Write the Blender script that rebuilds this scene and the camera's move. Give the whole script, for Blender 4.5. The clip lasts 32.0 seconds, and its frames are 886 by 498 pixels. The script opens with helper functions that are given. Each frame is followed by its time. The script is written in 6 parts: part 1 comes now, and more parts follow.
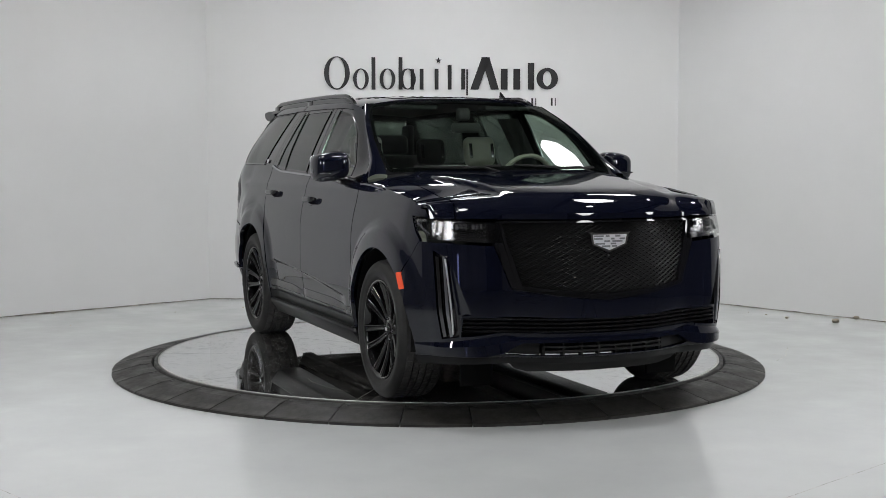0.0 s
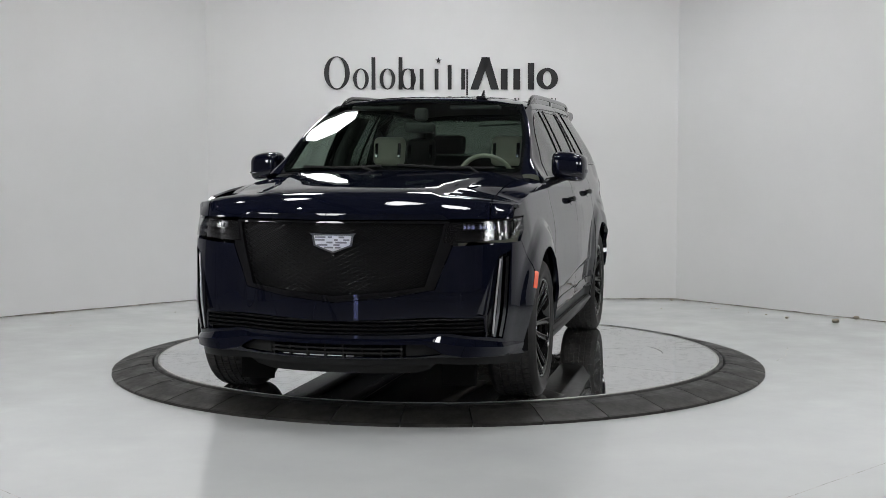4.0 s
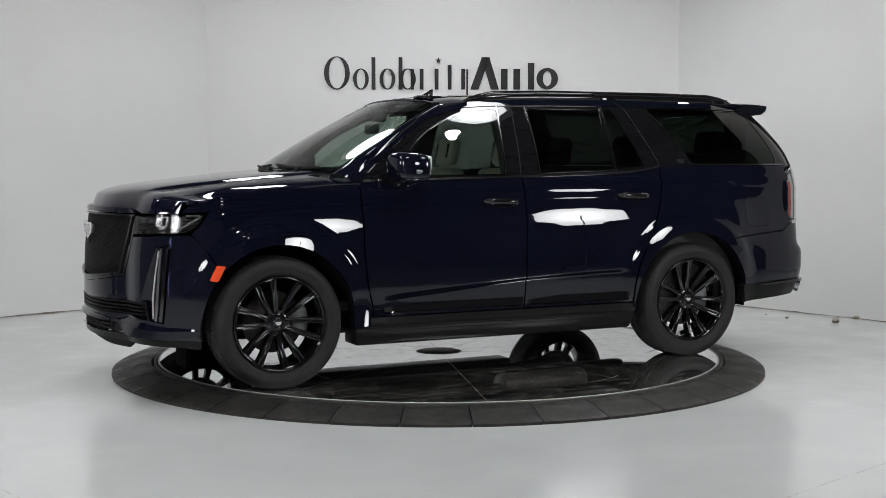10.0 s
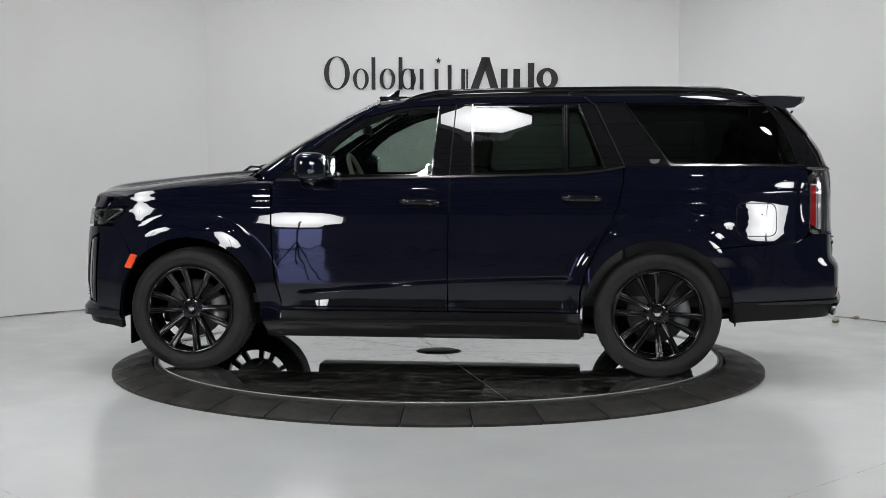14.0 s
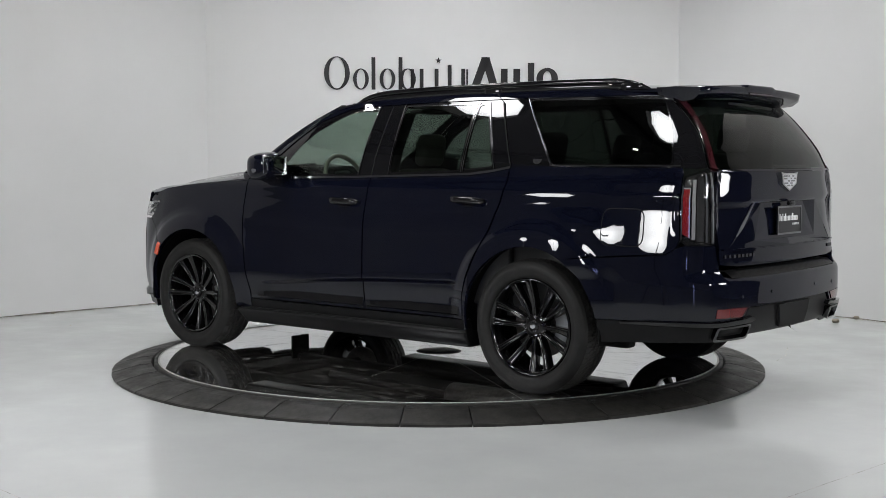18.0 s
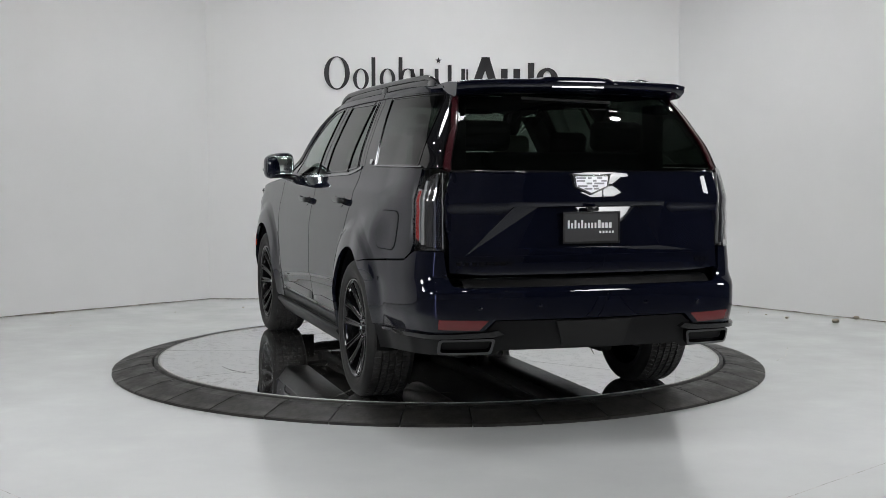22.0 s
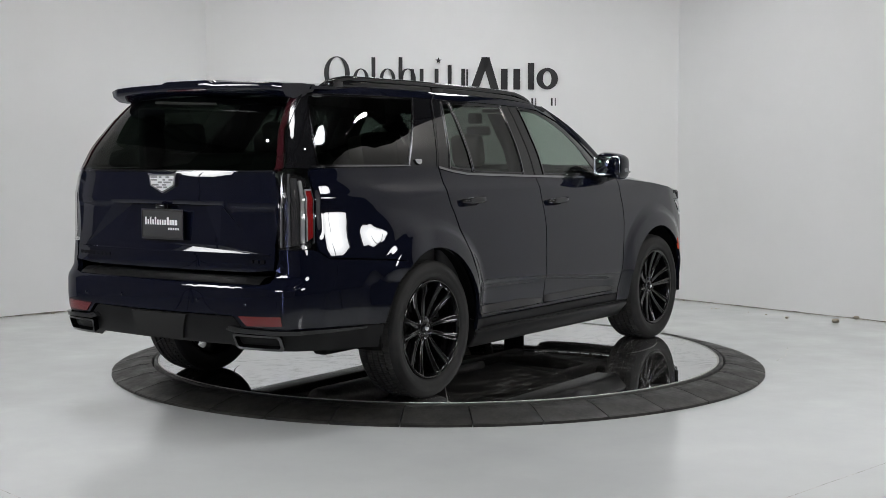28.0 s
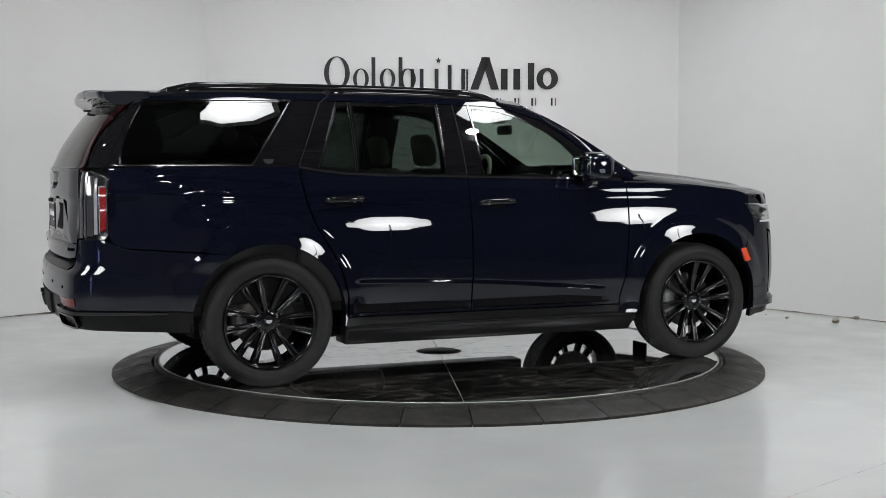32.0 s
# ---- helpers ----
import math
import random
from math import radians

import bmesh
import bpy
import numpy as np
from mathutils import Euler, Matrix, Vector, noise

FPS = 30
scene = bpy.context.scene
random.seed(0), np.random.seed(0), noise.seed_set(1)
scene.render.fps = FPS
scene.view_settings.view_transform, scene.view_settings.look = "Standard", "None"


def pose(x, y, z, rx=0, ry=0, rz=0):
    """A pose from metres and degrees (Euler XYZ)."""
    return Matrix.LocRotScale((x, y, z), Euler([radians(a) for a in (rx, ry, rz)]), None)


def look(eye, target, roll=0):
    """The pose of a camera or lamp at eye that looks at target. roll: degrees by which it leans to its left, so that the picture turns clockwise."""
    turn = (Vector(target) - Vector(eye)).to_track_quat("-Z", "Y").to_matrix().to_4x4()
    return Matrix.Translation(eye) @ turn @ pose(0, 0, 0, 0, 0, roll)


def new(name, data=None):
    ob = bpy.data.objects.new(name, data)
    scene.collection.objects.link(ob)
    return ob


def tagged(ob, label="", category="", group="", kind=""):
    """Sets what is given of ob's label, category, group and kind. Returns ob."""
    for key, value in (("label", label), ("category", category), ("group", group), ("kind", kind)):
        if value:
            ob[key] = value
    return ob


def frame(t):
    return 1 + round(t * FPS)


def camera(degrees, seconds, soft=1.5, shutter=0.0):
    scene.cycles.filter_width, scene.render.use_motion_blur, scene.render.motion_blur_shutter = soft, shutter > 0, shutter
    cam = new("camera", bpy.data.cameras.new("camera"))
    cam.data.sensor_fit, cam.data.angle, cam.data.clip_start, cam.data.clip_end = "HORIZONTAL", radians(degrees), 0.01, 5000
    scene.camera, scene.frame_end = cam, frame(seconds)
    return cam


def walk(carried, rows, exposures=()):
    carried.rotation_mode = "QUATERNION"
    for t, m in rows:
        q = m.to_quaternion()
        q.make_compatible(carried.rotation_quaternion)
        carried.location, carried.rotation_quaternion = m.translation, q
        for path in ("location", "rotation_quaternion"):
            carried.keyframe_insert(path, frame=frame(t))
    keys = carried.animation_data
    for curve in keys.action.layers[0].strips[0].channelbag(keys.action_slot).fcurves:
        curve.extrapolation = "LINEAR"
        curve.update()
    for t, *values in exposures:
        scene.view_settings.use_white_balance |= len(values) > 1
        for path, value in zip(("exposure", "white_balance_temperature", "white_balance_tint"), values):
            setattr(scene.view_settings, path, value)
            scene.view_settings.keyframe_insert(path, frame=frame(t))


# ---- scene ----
from mathutils.geometry import delaunay_2d_cdt

# ------------------------------------------------------------------ camera
cam = camera(38.31, 32.0, soft=0.4)
STAND = look((0.008, -9.244, 1.391), (0.031, -0.014, 0.747))
walk(cam, [(0, STAND), (32, STAND)], exposures=[(0, 0.0, 6450, 11), (32, 0.0, 6450, 11)])

# ------------------------------------------------------------------ world and large lights
FLOOR = -0.077
world = bpy.data.worlds.new("world")
scene.world = world
world.use_nodes = True
world.node_tree.nodes["Background"].inputs[0].default_value = (0.5, 0.6, 0.8, 1)
world.node_tree.nodes["Background"].inputs[1].default_value = 0.05
# diffuser glow of the octagonal softboxes and of the small hall lamps
RING_GLOW, STAND_GLOW, LAMP_GLOW, DOOR_GLOW = 20.8, 19.8, 200.0, 3.0


# ------------------------------------------------------------------ materials
def material(name, color=(0.5, 0.5, 0.5), rough=0.5, metal=0.0, coat=0.0, spec=0.5):
    m = bpy.data.materials.new(name)
    m.use_nodes = True
    b = m.node_tree.nodes["Principled BSDF"]
    b.inputs["Base Color"].default_value = (*color, 1)
    b.inputs["Roughness"].default_value = rough
    b.inputs["Metallic"].default_value = metal
    b.inputs["Coat Weight"].default_value = coat
    b.inputs["Coat Roughness"].default_value = 0.02
    b.inputs["Specular IOR Level"].default_value = spec
    return m


def node(m, kind, **sets):
    n = m.node_tree.nodes.new(kind)
    for key, value in sets.items():
        n.inputs[key].default_value = value
    return n


def link(m, a, out, b, into):
    m.node_tree.links.new(a.outputs[out], b.inputs[into])


def grain(m, scale, low, high, into="Base Color", detail=6.0, rough=0.6, lo=0.3, hi=0.7, stretch=(1, 1, 1)):
    """Noise of one scale that varies a colour or a value between low and high."""
    at = node(m, "ShaderNodeTexCoord")
    mp = node(m, "ShaderNodeMapping")
    mp.inputs["Scale"].default_value = stretch
    n = node(m, "ShaderNodeTexNoise", Scale=scale, Detail=detail, Roughness=rough)
    r = node(m, "ShaderNodeValToRGB")
    e = r.color_ramp.elements
    e[0].position, e[1].position = lo, hi
    e[0].color = (*low, 1) if isinstance(low, tuple) else (low, low, low, 1)
    e[1].color = (*high, 1) if isinstance(high, tuple) else (high, high, high, 1)
    link(m, at, "Object", mp, "Vector")
    link(m, mp, "Vector", n, "Vector")
    link(m, n, "Fac", r, "Fac")
    if into:
        link(m, r, "Color", m.node_tree.nodes["Principled BSDF"], into)
    return r


def bumps(m, scale, strength, distance=0.002, detail=4.0):
    at = node(m, "ShaderNodeTexCoord")
    n = node(m, "ShaderNodeTexNoise", Scale=scale, Detail=detail)
    b = node(m, "ShaderNodeBump", Strength=strength, Distance=distance)
    link(m, at, "Object", n, "Vector")
    link(m, n, "Fac", b, "Height")
    link(m, b, "Normal", m.node_tree.nodes["Principled BSDF"], "Normal")


def glass(name, tint, see, shine=0.06):
    """A pane: mirror gloss over a tinted see-through sheet."""
    m = bpy.data.materials.new(name)
    m.use_nodes = True
    t = m.node_tree
    t.nodes.clear()
    out, mix = t.nodes.new("ShaderNodeOutputMaterial"), t.nodes.new("ShaderNodeMixShader")
    clear, gloss, lay = t.nodes.new("ShaderNodeBsdfTransparent"), t.nodes.new("ShaderNodeBsdfGlossy"), t.nodes.new("ShaderNodeLayerWeight")
    clear.inputs["Color"].default_value = (*[c * see for c in tint], 1)
    gloss.inputs["Roughness"].default_value = 0.005
    lay.inputs["Blend"].default_value = 0.5
    power, scale = t.nodes.new("ShaderNodeMath"), t.nodes.new("ShaderNodeMath")
    power.operation, scale.operation = "POWER", "MULTIPLY_ADD"
    power.inputs[1].default_value, scale.inputs[1].default_value, scale.inputs[2].default_value = 5.0, 0.94, shine
    t.links.new(lay.outputs["Facing"], power.inputs[0])
    t.links.new(power.outputs[0], scale.inputs[0])
    t.links.new(scale.outputs[0], mix.inputs[0])
    t.links.new(clear.outputs[0], mix.inputs[1])
    t.links.new(gloss.outputs[0], mix.inputs[2])
    t.links.new(mix.outputs[0], out.inputs[0])
    return m


def glow(name, color, strength):
    m = material(name, color, 0.5)
    b = m.node_tree.nodes["Principled BSDF"]
    b.inputs["Emission Color"].default_value = (*color, 1)
    b.inputs["Emission Strength"].default_value = strength
    return m


PAINT = material("blue_black_paint", (0.0029, 0.0037, 0.0095), 0.4, 0.0, 1.0, 0.0)
grain(PAINT, 900, (0.0024, 0.0031, 0.0074), (0.0035, 0.0044, 0.0117), detail=2)
# faint waviness of pressed and sprayed sheet metal
_at, _n, _b = node(PAINT, "ShaderNodeTexCoord"), node(PAINT, "ShaderNodeTexNoise", Scale=3.2, Detail=2.0), node(PAINT, "ShaderNodeBump", Strength=0.2, Distance=0.006)
link(PAINT, _at, "Object", _n, "Vector")
link(PAINT, _n, "Fac", _b, "Height")
link(PAINT, _b, "Normal", PAINT.node_tree.nodes["Principled BSDF"], "Coat Normal")
GLOSS_BLACK = material("gloss_black", (0.006, 0.006, 0.007), 0.08, 0, 1.0, 0.0)
SATIN_BLACK = material("satin_black_plastic", (0.008, 0.008, 0.0085), 0.34, spec=0.13)
bumps(SATIN_BLACK, 400, 0.15, 0.0005)
MATT_BLACK = material("matt_black_liner", (0.014, 0.014, 0.014), 0.8, spec=0.2)
bumps(MATT_BLACK, 60, 0.3)
LINER = material("black_felt_liner", (0.007, 0.007, 0.007), 0.95, spec=0.08)
HUB_STEEL = material("dull_hub_steel", (0.34, 0.33, 0.30), 0.45, 0.2)
TYRE = material("tyre_rubber", (0.011, 0.011, 0.012), 0.62, spec=0.3)
grain(TYRE, 14, (0.009, 0.009, 0.009), (0.017, 0.0165, 0.016))
bumps(TYRE, 220, 0.2, 0.001)
TREAD = material("tyre_tread", (0.02, 0.02, 0.02), 0.75)
grain(TREAD, 30, (0.014, 0.014, 0.014), (0.035, 0.033, 0.031))
RIM_BLACK = material("gloss_black_alloy", (0.0035, 0.0035, 0.004), 0.2, 0.0, 1.0, 0.0)
CHROME = material("chrome", (0.75, 0.75, 0.76), 0.12, 1.0)
SILVER = material("silver_emblem", (0.72, 0.72, 0.75), 0.28, 0.7)
EMBLEM_GREY = material("emblem_grey", (0.22, 0.22, 0.235), 0.35, 0.6)
DARK_CHROME = material("dark_chrome", (0.10, 0.10, 0.105), 0.12, 1.0)
BLACK_CHROME = material("black_chrome", (0.07, 0.07, 0.073), 0.12, 1.0)
STEEL = material("brake_steel", (0.12, 0.112, 0.105), 0.5, 0.5)
grain(STEEL, 40, (0.08, 0.073, 0.067), (0.15, 0.14, 0.13))
PIPE = material("dark_exhaust_steel", (0.07, 0.066, 0.062), 0.5, 0.7)
CALIPER = material("caliper_silver", (0.35, 0.36, 0.37), 0.4, 0.4)
RED_LENS = material("red_lens", (0.26, 0.010, 0.012), 0.15, 0, 1.0)
REFLECTOR_RED = material("red_reflector", (0.11, 0.008, 0.011), 0.2, 0, 0.8)
DARK_RED = material("dark_red_lens", (0.032, 0.0055, 0.008), 0.12, 0, 1.0)
ORANGE = material("orange_lens", (0.75, 0.075, 0.02), 0.25, 0, 0.6)
LAMP_GREY = material("lamp_reflector", (0.22, 0.225, 0.235), 0.28, 0.8)
LAMP_DARK = material("lamp_housing", (0.02, 0.02, 0.022), 0.2, 0.3, 0.5)
LED_CUBE = material("clear_led_cube", (0.10, 0.103, 0.11), 0.2, 0.5, 1.0)
LED = material("led_light_guide", (0.16, 0.165, 0.18), 0.16, 0.6, 1.0)
LAMP_SMOKED = material("smoked_lamp_lens", (0.05, 0.05, 0.053), 0.15, 0.3, 1.0)
SMOKE = material("pale_light_guide", (0.50, 0.50, 0.51), 0.16, 0.4, 1.0)
CLEAR = glass("clear_lamp_cover", (1.0, 1.0, 1.0), 0.88, 0.03)
SCREEN_GLASS = glass("windscreen_glass", (0.85, 0.98, 0.89), 0.66)
FRONT_GLASS = glass("front_side_glass", (0.84, 0.98, 0.90), 0.53)
REAR_GLASS = glass("privacy_glass", (0.78, 0.95, 0.84), 0.16)
DARK_GLASS = glass("dark_side_glass", (0.78, 0.95, 0.84), 0.08)
GATE_GLASS = glass("dark_rear_glass", (0.80, 1.0, 0.86), 0.14)
MIRROR = material("mirror_glass", (0.8, 0.85, 0.83), 0.01, 1.0)
LEATHER = material("light_beige_leather", (0.45, 0.42, 0.36), 0.5)
grain(LEATHER, 9, (0.40, 0.37, 0.32), (0.48, 0.45, 0.39))
bumps(LEATHER, 300, 0.25, 0.0008)
CABIN = material("dark_cabin_trim", (0.03, 0.03, 0.03), 0.6)
HEADLINER = material("grey_headliner", (0.10, 0.095, 0.088), 0.9)
PLATE = material("black_plate", (0.012, 0.012, 0.014), 0.45, 0, 0.15)
WHITE_INK = material("white_ink", (0.75, 0.75, 0.75), 0.5)
FLOOR_PAINT = material("grey_white_floor_paint", (0.6, 0.61, 0.62), 0.16, 0, 0.25)
WALL = material("white_wall_paint", (0.78, 0.78, 0.775), 0.62)
RAMP = material("ramp_rubber", (0.022, 0.022, 0.021), 0.5, spec=0.3)
DISC = material("polished_turntable_steel", (0.62, 0.64, 0.66), 0.05, 1.0)
TRIM_STEEL = material("brushed_edge_steel", (0.48, 0.475, 0.46), 0.38, 0.55)
SEAM = material("dusty_seam", (0.34, 0.33, 0.30), 0.8)
SCUFF = material("rubbed_steel_scuff", (0.16, 0.155, 0.145), 0.6)
# satin trim metal; on the black belt moulding its brightness stands for reflected light
BELT_TRIM = material("satin_and_brightened_trim", (0.30, 0.30, 0.31), 0.14, 1.0)
INK = material("black_wall_lettering", (0.012, 0.012, 0.013), 0.4)
ROOF_SHEET = material("grey_roof_sheet", (0.16, 0.162, 0.165), 0.7)
grain(ROOF_SHEET, 0.8, (0.10, 0.101, 0.103), (0.17, 0.172, 0.175))
# unseen right wall: darker copy of the hall tone, dims what the flank reflects
DIM_WALL = material("hall_wall_toned_down", (0.14, 0.138, 0.136), 0.8)
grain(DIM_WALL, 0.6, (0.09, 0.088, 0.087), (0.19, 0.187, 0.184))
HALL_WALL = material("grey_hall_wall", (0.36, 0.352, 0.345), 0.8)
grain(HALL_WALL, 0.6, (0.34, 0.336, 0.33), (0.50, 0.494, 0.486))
# unseen near wall: tone raised to brighten reflections on nose and tail
NEAR_WALL = material("near_wall_toned_up", (0.5, 0.49, 0.48), 0.8)
grain(NEAR_WALL, 0.5, (0.62, 0.615, 0.61), (0.82, 0.81, 0.80), detail=3)
BEAM = material("dark_steel_beam", (0.03, 0.03, 0.032), 0.5, 0.2)
RING_DIFFUSER = glow("hung_softbox_diffuser", (0.985, 0.998, 1.0), RING_GLOW)
STAND_DIFFUSER = glow("stand_softbox_diffuser", (0.985, 0.998, 1.0), STAND_GLOW)


def hot_centre(m, strength, reach):
    """A diffuser lit from a bulb behind its middle: brighter there than at its rim."""
    b = m.node_tree.nodes["Principled BSDF"]
    at, far, fall = node(m, "ShaderNodeTexCoord"), node(m, "ShaderNodeVectorMath"), node(m, "ShaderNodeMapRange")
    far.operation = "LENGTH"
    fall.inputs["From Max"].default_value = reach
    fall.inputs["To Min"].default_value, fall.inputs["To Max"].default_value = strength * 1.5, strength * 0.62
    link(m, at, "Object", far, 0)
    link(m, far, "Value", fall, "Value")
    link(m, fall, "Result", b, "Emission Strength")


hot_centre(RING_DIFFUSER, RING_GLOW, 0.47)
hot_centre(STAND_DIFFUSER, STAND_GLOW, 0.49)
LAMP_LIGHT = glow("hall_lamp_glass", (1.0, 0.96, 0.9), LAMP_GLOW)
DAYLIGHT = glow("daylight_outside", (0.48, 0.54, 1.0), DOOR_GLOW)
MESH_BLACK = material("grille_mesh_black", (0.007, 0.007, 0.0075), 0.3, 0.0, 0.25, 0.05)
STONE = material("stone_crumb", (0.28, 0.25, 0.2), 0.9)


# ------------------------------------------------------------------ mesh tools
def mesh_object(name, verts, faces, mat, smooth=True, normals=None):
    me = bpy.data.meshes.new(name)
    me.from_pydata([tuple(v) for v in verts], [], faces)
    me.materials.append(mat)
    if smooth:
        me.polygons.foreach_set("use_smooth", [True] * len(me.polygons))
    me.update()
    if normals is not None:
        me.normals_split_custom_set_from_vertices([tuple(n) for n in normals])
    return new(name, me)


def part(name, mesh, mat, parent, label="", smooth=True):
    """One mesh object under a thing or a part. mesh: (verts, faces) in the parent's space."""
    ob = mesh_object(name, mesh[0], mesh[1], mat, smooth, mesh[2] if len(mesh) > 2 else None)
    ob.parent = parent
    return tagged(ob, label)


def join(*meshes):
    verts, faces, normals = [], [], []
    for v, f, *n in meshes:
        k = len(verts)
        verts += [tuple(p) for p in v]
        faces += [tuple(i + k for i in q) for q in f]
        normals += n[0] if n else [(0, 0, 0)] * len(v)
    return (verts, faces, normals) if any(len(m) > 2 for m in meshes) else (verts, faces)


def mirror(mesh):
    out = ([(p[0], -p[1], p[2]) for p in mesh[0]], [tuple(reversed(f)) for f in mesh[1]])
    return (*out, [(n[0], -n[1], n[2]) for n in mesh[2]]) if len(mesh) > 2 else out


def moved(mesh, m):
    return [tuple(m @ Vector(p)) for p in mesh[0]], mesh[1]


def box(x0, x1, y0, y1, z0, z1, bevel=0.0, seg=2):
    bm = bmesh.new()
    bmesh.ops.create_cube(bm, size=1)
    for v in bm.verts:
        v.co = Vector((x0 + (v.co.x + 0.5) * (x1 - x0), y0 + (v.co.y + 0.5) * (y1 - y0), z0 + (v.co.z + 0.5) * (z1 - z0)))
    if bevel:
        bmesh.ops.bevel(bm, geom=bm.edges[:], offset=bevel, segments=seg, affect="EDGES", profile=0.5)
    return taken(bm)


def taken(bm):
    bm.verts.index_update()
    out = [tuple(v.co) for v in bm.verts], [tuple(v.index for v in f.verts) for f in bm.faces]
    bm.free()
    return out


def tube(points, radius, sides=8, closed=False, flat=1.0):
    pts = [Vector(p) for p in points]
    n = len(pts)
    verts, faces = [], []
    for i, p in enumerate(pts):
        a, b = (pts[i - 1] if i or closed else p), (pts[(i + 1) % n] if i < n - 1 or closed else p)
        d = (b - a).normalized()
        u = d.cross(Vector((0, 0, 1)))
        u = u.normalized() if u.length > 1e-3 else Vector((1, 0, 0))
        w = u.cross(d)
        r = radius[i] if isinstance(radius, (list, tuple)) else radius
        for k in range(sides):
            t = 2 * math.pi * k / sides
            verts.append(p + u * (r * math.cos(t)) + w * (r * flat * math.sin(t)))
    for i in range(n if closed else n - 1):
        j = (i + 1) % n
        for k in range(sides):
            l = (k + 1) % sides
            faces.append((i * sides + k, i * sides + l, j * sides + l, j * sides + k))
    if not closed:
        faces.append(tuple(range(sides - 1, -1, -1)))
        faces.append(tuple((n - 1) * sides + k for k in range(sides)))
    return verts, faces


def lathe(profile, sides=64, axis="y"):
    """Turns a profile of (radius, along) pairs round the y axis."""
    verts, faces = [], []
    n = len(profile)
    for i in range(sides):
        t = 2 * math.pi * i / sides
        for r, a in profile:
            verts.append((r * math.cos(t), a, r * math.sin(t)))
    for i in range(sides):
        j = (i + 1) % sides
        for k in range(n - 1):
            faces.append((i * n + k, i * n + k + 1, j * n + k + 1, j * n + k))
    return verts, faces


def loft(rows, closed=False):
    """Quads between rows of equally many points."""
    n = len(rows[0])
    verts = [tuple(p) for r in rows for p in r]
    faces = []
    for i in range(len(rows) - 1):
        for k in range(n if closed else n - 1):
            l = (k + 1) % n
            faces.append((i * n + k, i * n + l, (i + 1) * n + l, (i + 1) * n + k))
    return verts, faces


def resampled(loop, step):
    out = []
    n = len(loop)
    for i in range(n):
        a, b = np.array(loop[i], float), np.array(loop[(i + 1) % n], float)
        k = max(1, int(math.ceil(np.hypot(*(b - a)) / step)))
        out += [tuple(a + (b - a) * j / k) for j in range(k)]
    return out


def rounded(loop, r, seg=4):
    """Rounds the corners of an outline in the plane."""
    out = []
    n = len(loop)
    for i in range(n):
        p, a, b = (np.array(loop[k % n], float) for k in (i, i - 1, i + 1))
        da, db = a - p, b - p
        la, lb = np.hypot(*da), np.hypot(*db)
        k = min(r, la * 0.45, lb * 0.45)
        a, b = p + da / la * k, p + db / lb * k
        for j in range(seg + 1):
            t = j / seg
            out.append(tuple((1 - t) ** 2 * a + 2 * t * (1 - t) * p + t * t * b))
    return out


def inside(loop, pts):
    x, y = pts[:, 0], pts[:, 1]
    hit = np.zeros(len(pts), bool)
    n = len(loop)
    for i in range(n):
        (xa, ya), (xb, yb) = loop[i], loop[(i + 1) % n]
        if ya == yb:
            continue
        cross = (ya > y) != (yb > y)
        hit ^= cross & (x < (xb - xa) * (y - ya) / (yb - ya) + xa)
    return hit


def drape(surface, outline, holes=(), step=0.05, depth=0.02, lift=0.0):
    """Lays a panel with the given outline in the plane on a surface (u, v -> x, y, z), with a turned-in edge."""
    loops = [resampled(l, step * 0.6) for l in (outline, *holes)]
    pts, edges = [], []
    for l in loops:
        k = len(pts)
        pts += l
        edges += [(k + i, k + (i + 1) % len(l)) for i in range(len(l))]
    rim = np.array(pts)
    lo, hi = rim.min(0), rim.max(0)
    gx, gy = np.meshgrid(np.arange(lo[0] + step / 2, hi[0], step), np.arange(lo[1] + step / 2, hi[1], step))
    g = np.stack([gx.ravel(), gy.ravel()], 1)
    if len(g):
        keep = inside(loops[0], g)
        for l in loops[1:]:
            keep &= ~inside(l, g)
        g = g[keep]
    if len(g):
        near = np.array([np.min(np.hypot(rim[:, 0] - p[0], rim[:, 1] - p[1])) for p in g])
        g = g[near > step * 0.45]
    allp = [Vector(p) for p in pts] + [Vector(p) for p in g]
    vs, _, fs, *_ = delaunay_2d_cdt(allp, edges, [], 0, 1e-6)
    uv = np.array([(v.x, v.y) for v in vs])
    mid = np.array([uv[list(f)].mean(0) for f in fs])
    keep = inside(loops[0], mid)
    for l in loops[1:]:
        keep &= ~inside(l, mid)
    faces = [tuple(f) for f, k in zip(fs, keep) if k]
    p = surface(uv[:, 0], uv[:, 1])
    e = 0.008
    du, dv = surface(uv[:, 0] + e, uv[:, 1]) - surface(uv[:, 0] - e, uv[:, 1]), surface(uv[:, 0], uv[:, 1] + e) - surface(uv[:, 0], uv[:, 1] - e)
    nrm = np.cross(du, dv)
    nrm /= np.maximum(np.linalg.norm(nrm, axis=1, keepdims=True), 1e-9)
    p = p + nrm * lift
    verts = [tuple(q) for q in p]
    normals = [tuple(q) for q in nrm]
    if depth:
        count = {}
        for f in faces:
            for i in range(3):
                a, b = f[i], f[(i + 1) % 3]
                count[(a, b)] = count.get((a, b), 0) + 1
        for (a, b) in [k for k in count if (k[1], k[0]) not in count]:
            k = len(verts)
            verts += [tuple(p[a]), tuple(p[b]), tuple(p[b] - nrm[b] * depth), tuple(p[a] - nrm[a] * depth)]
            faces.append((k + 1, k, k + 3, k + 2))
            normals += [(0, 0, 0)] * 4
    return verts, faces, normals


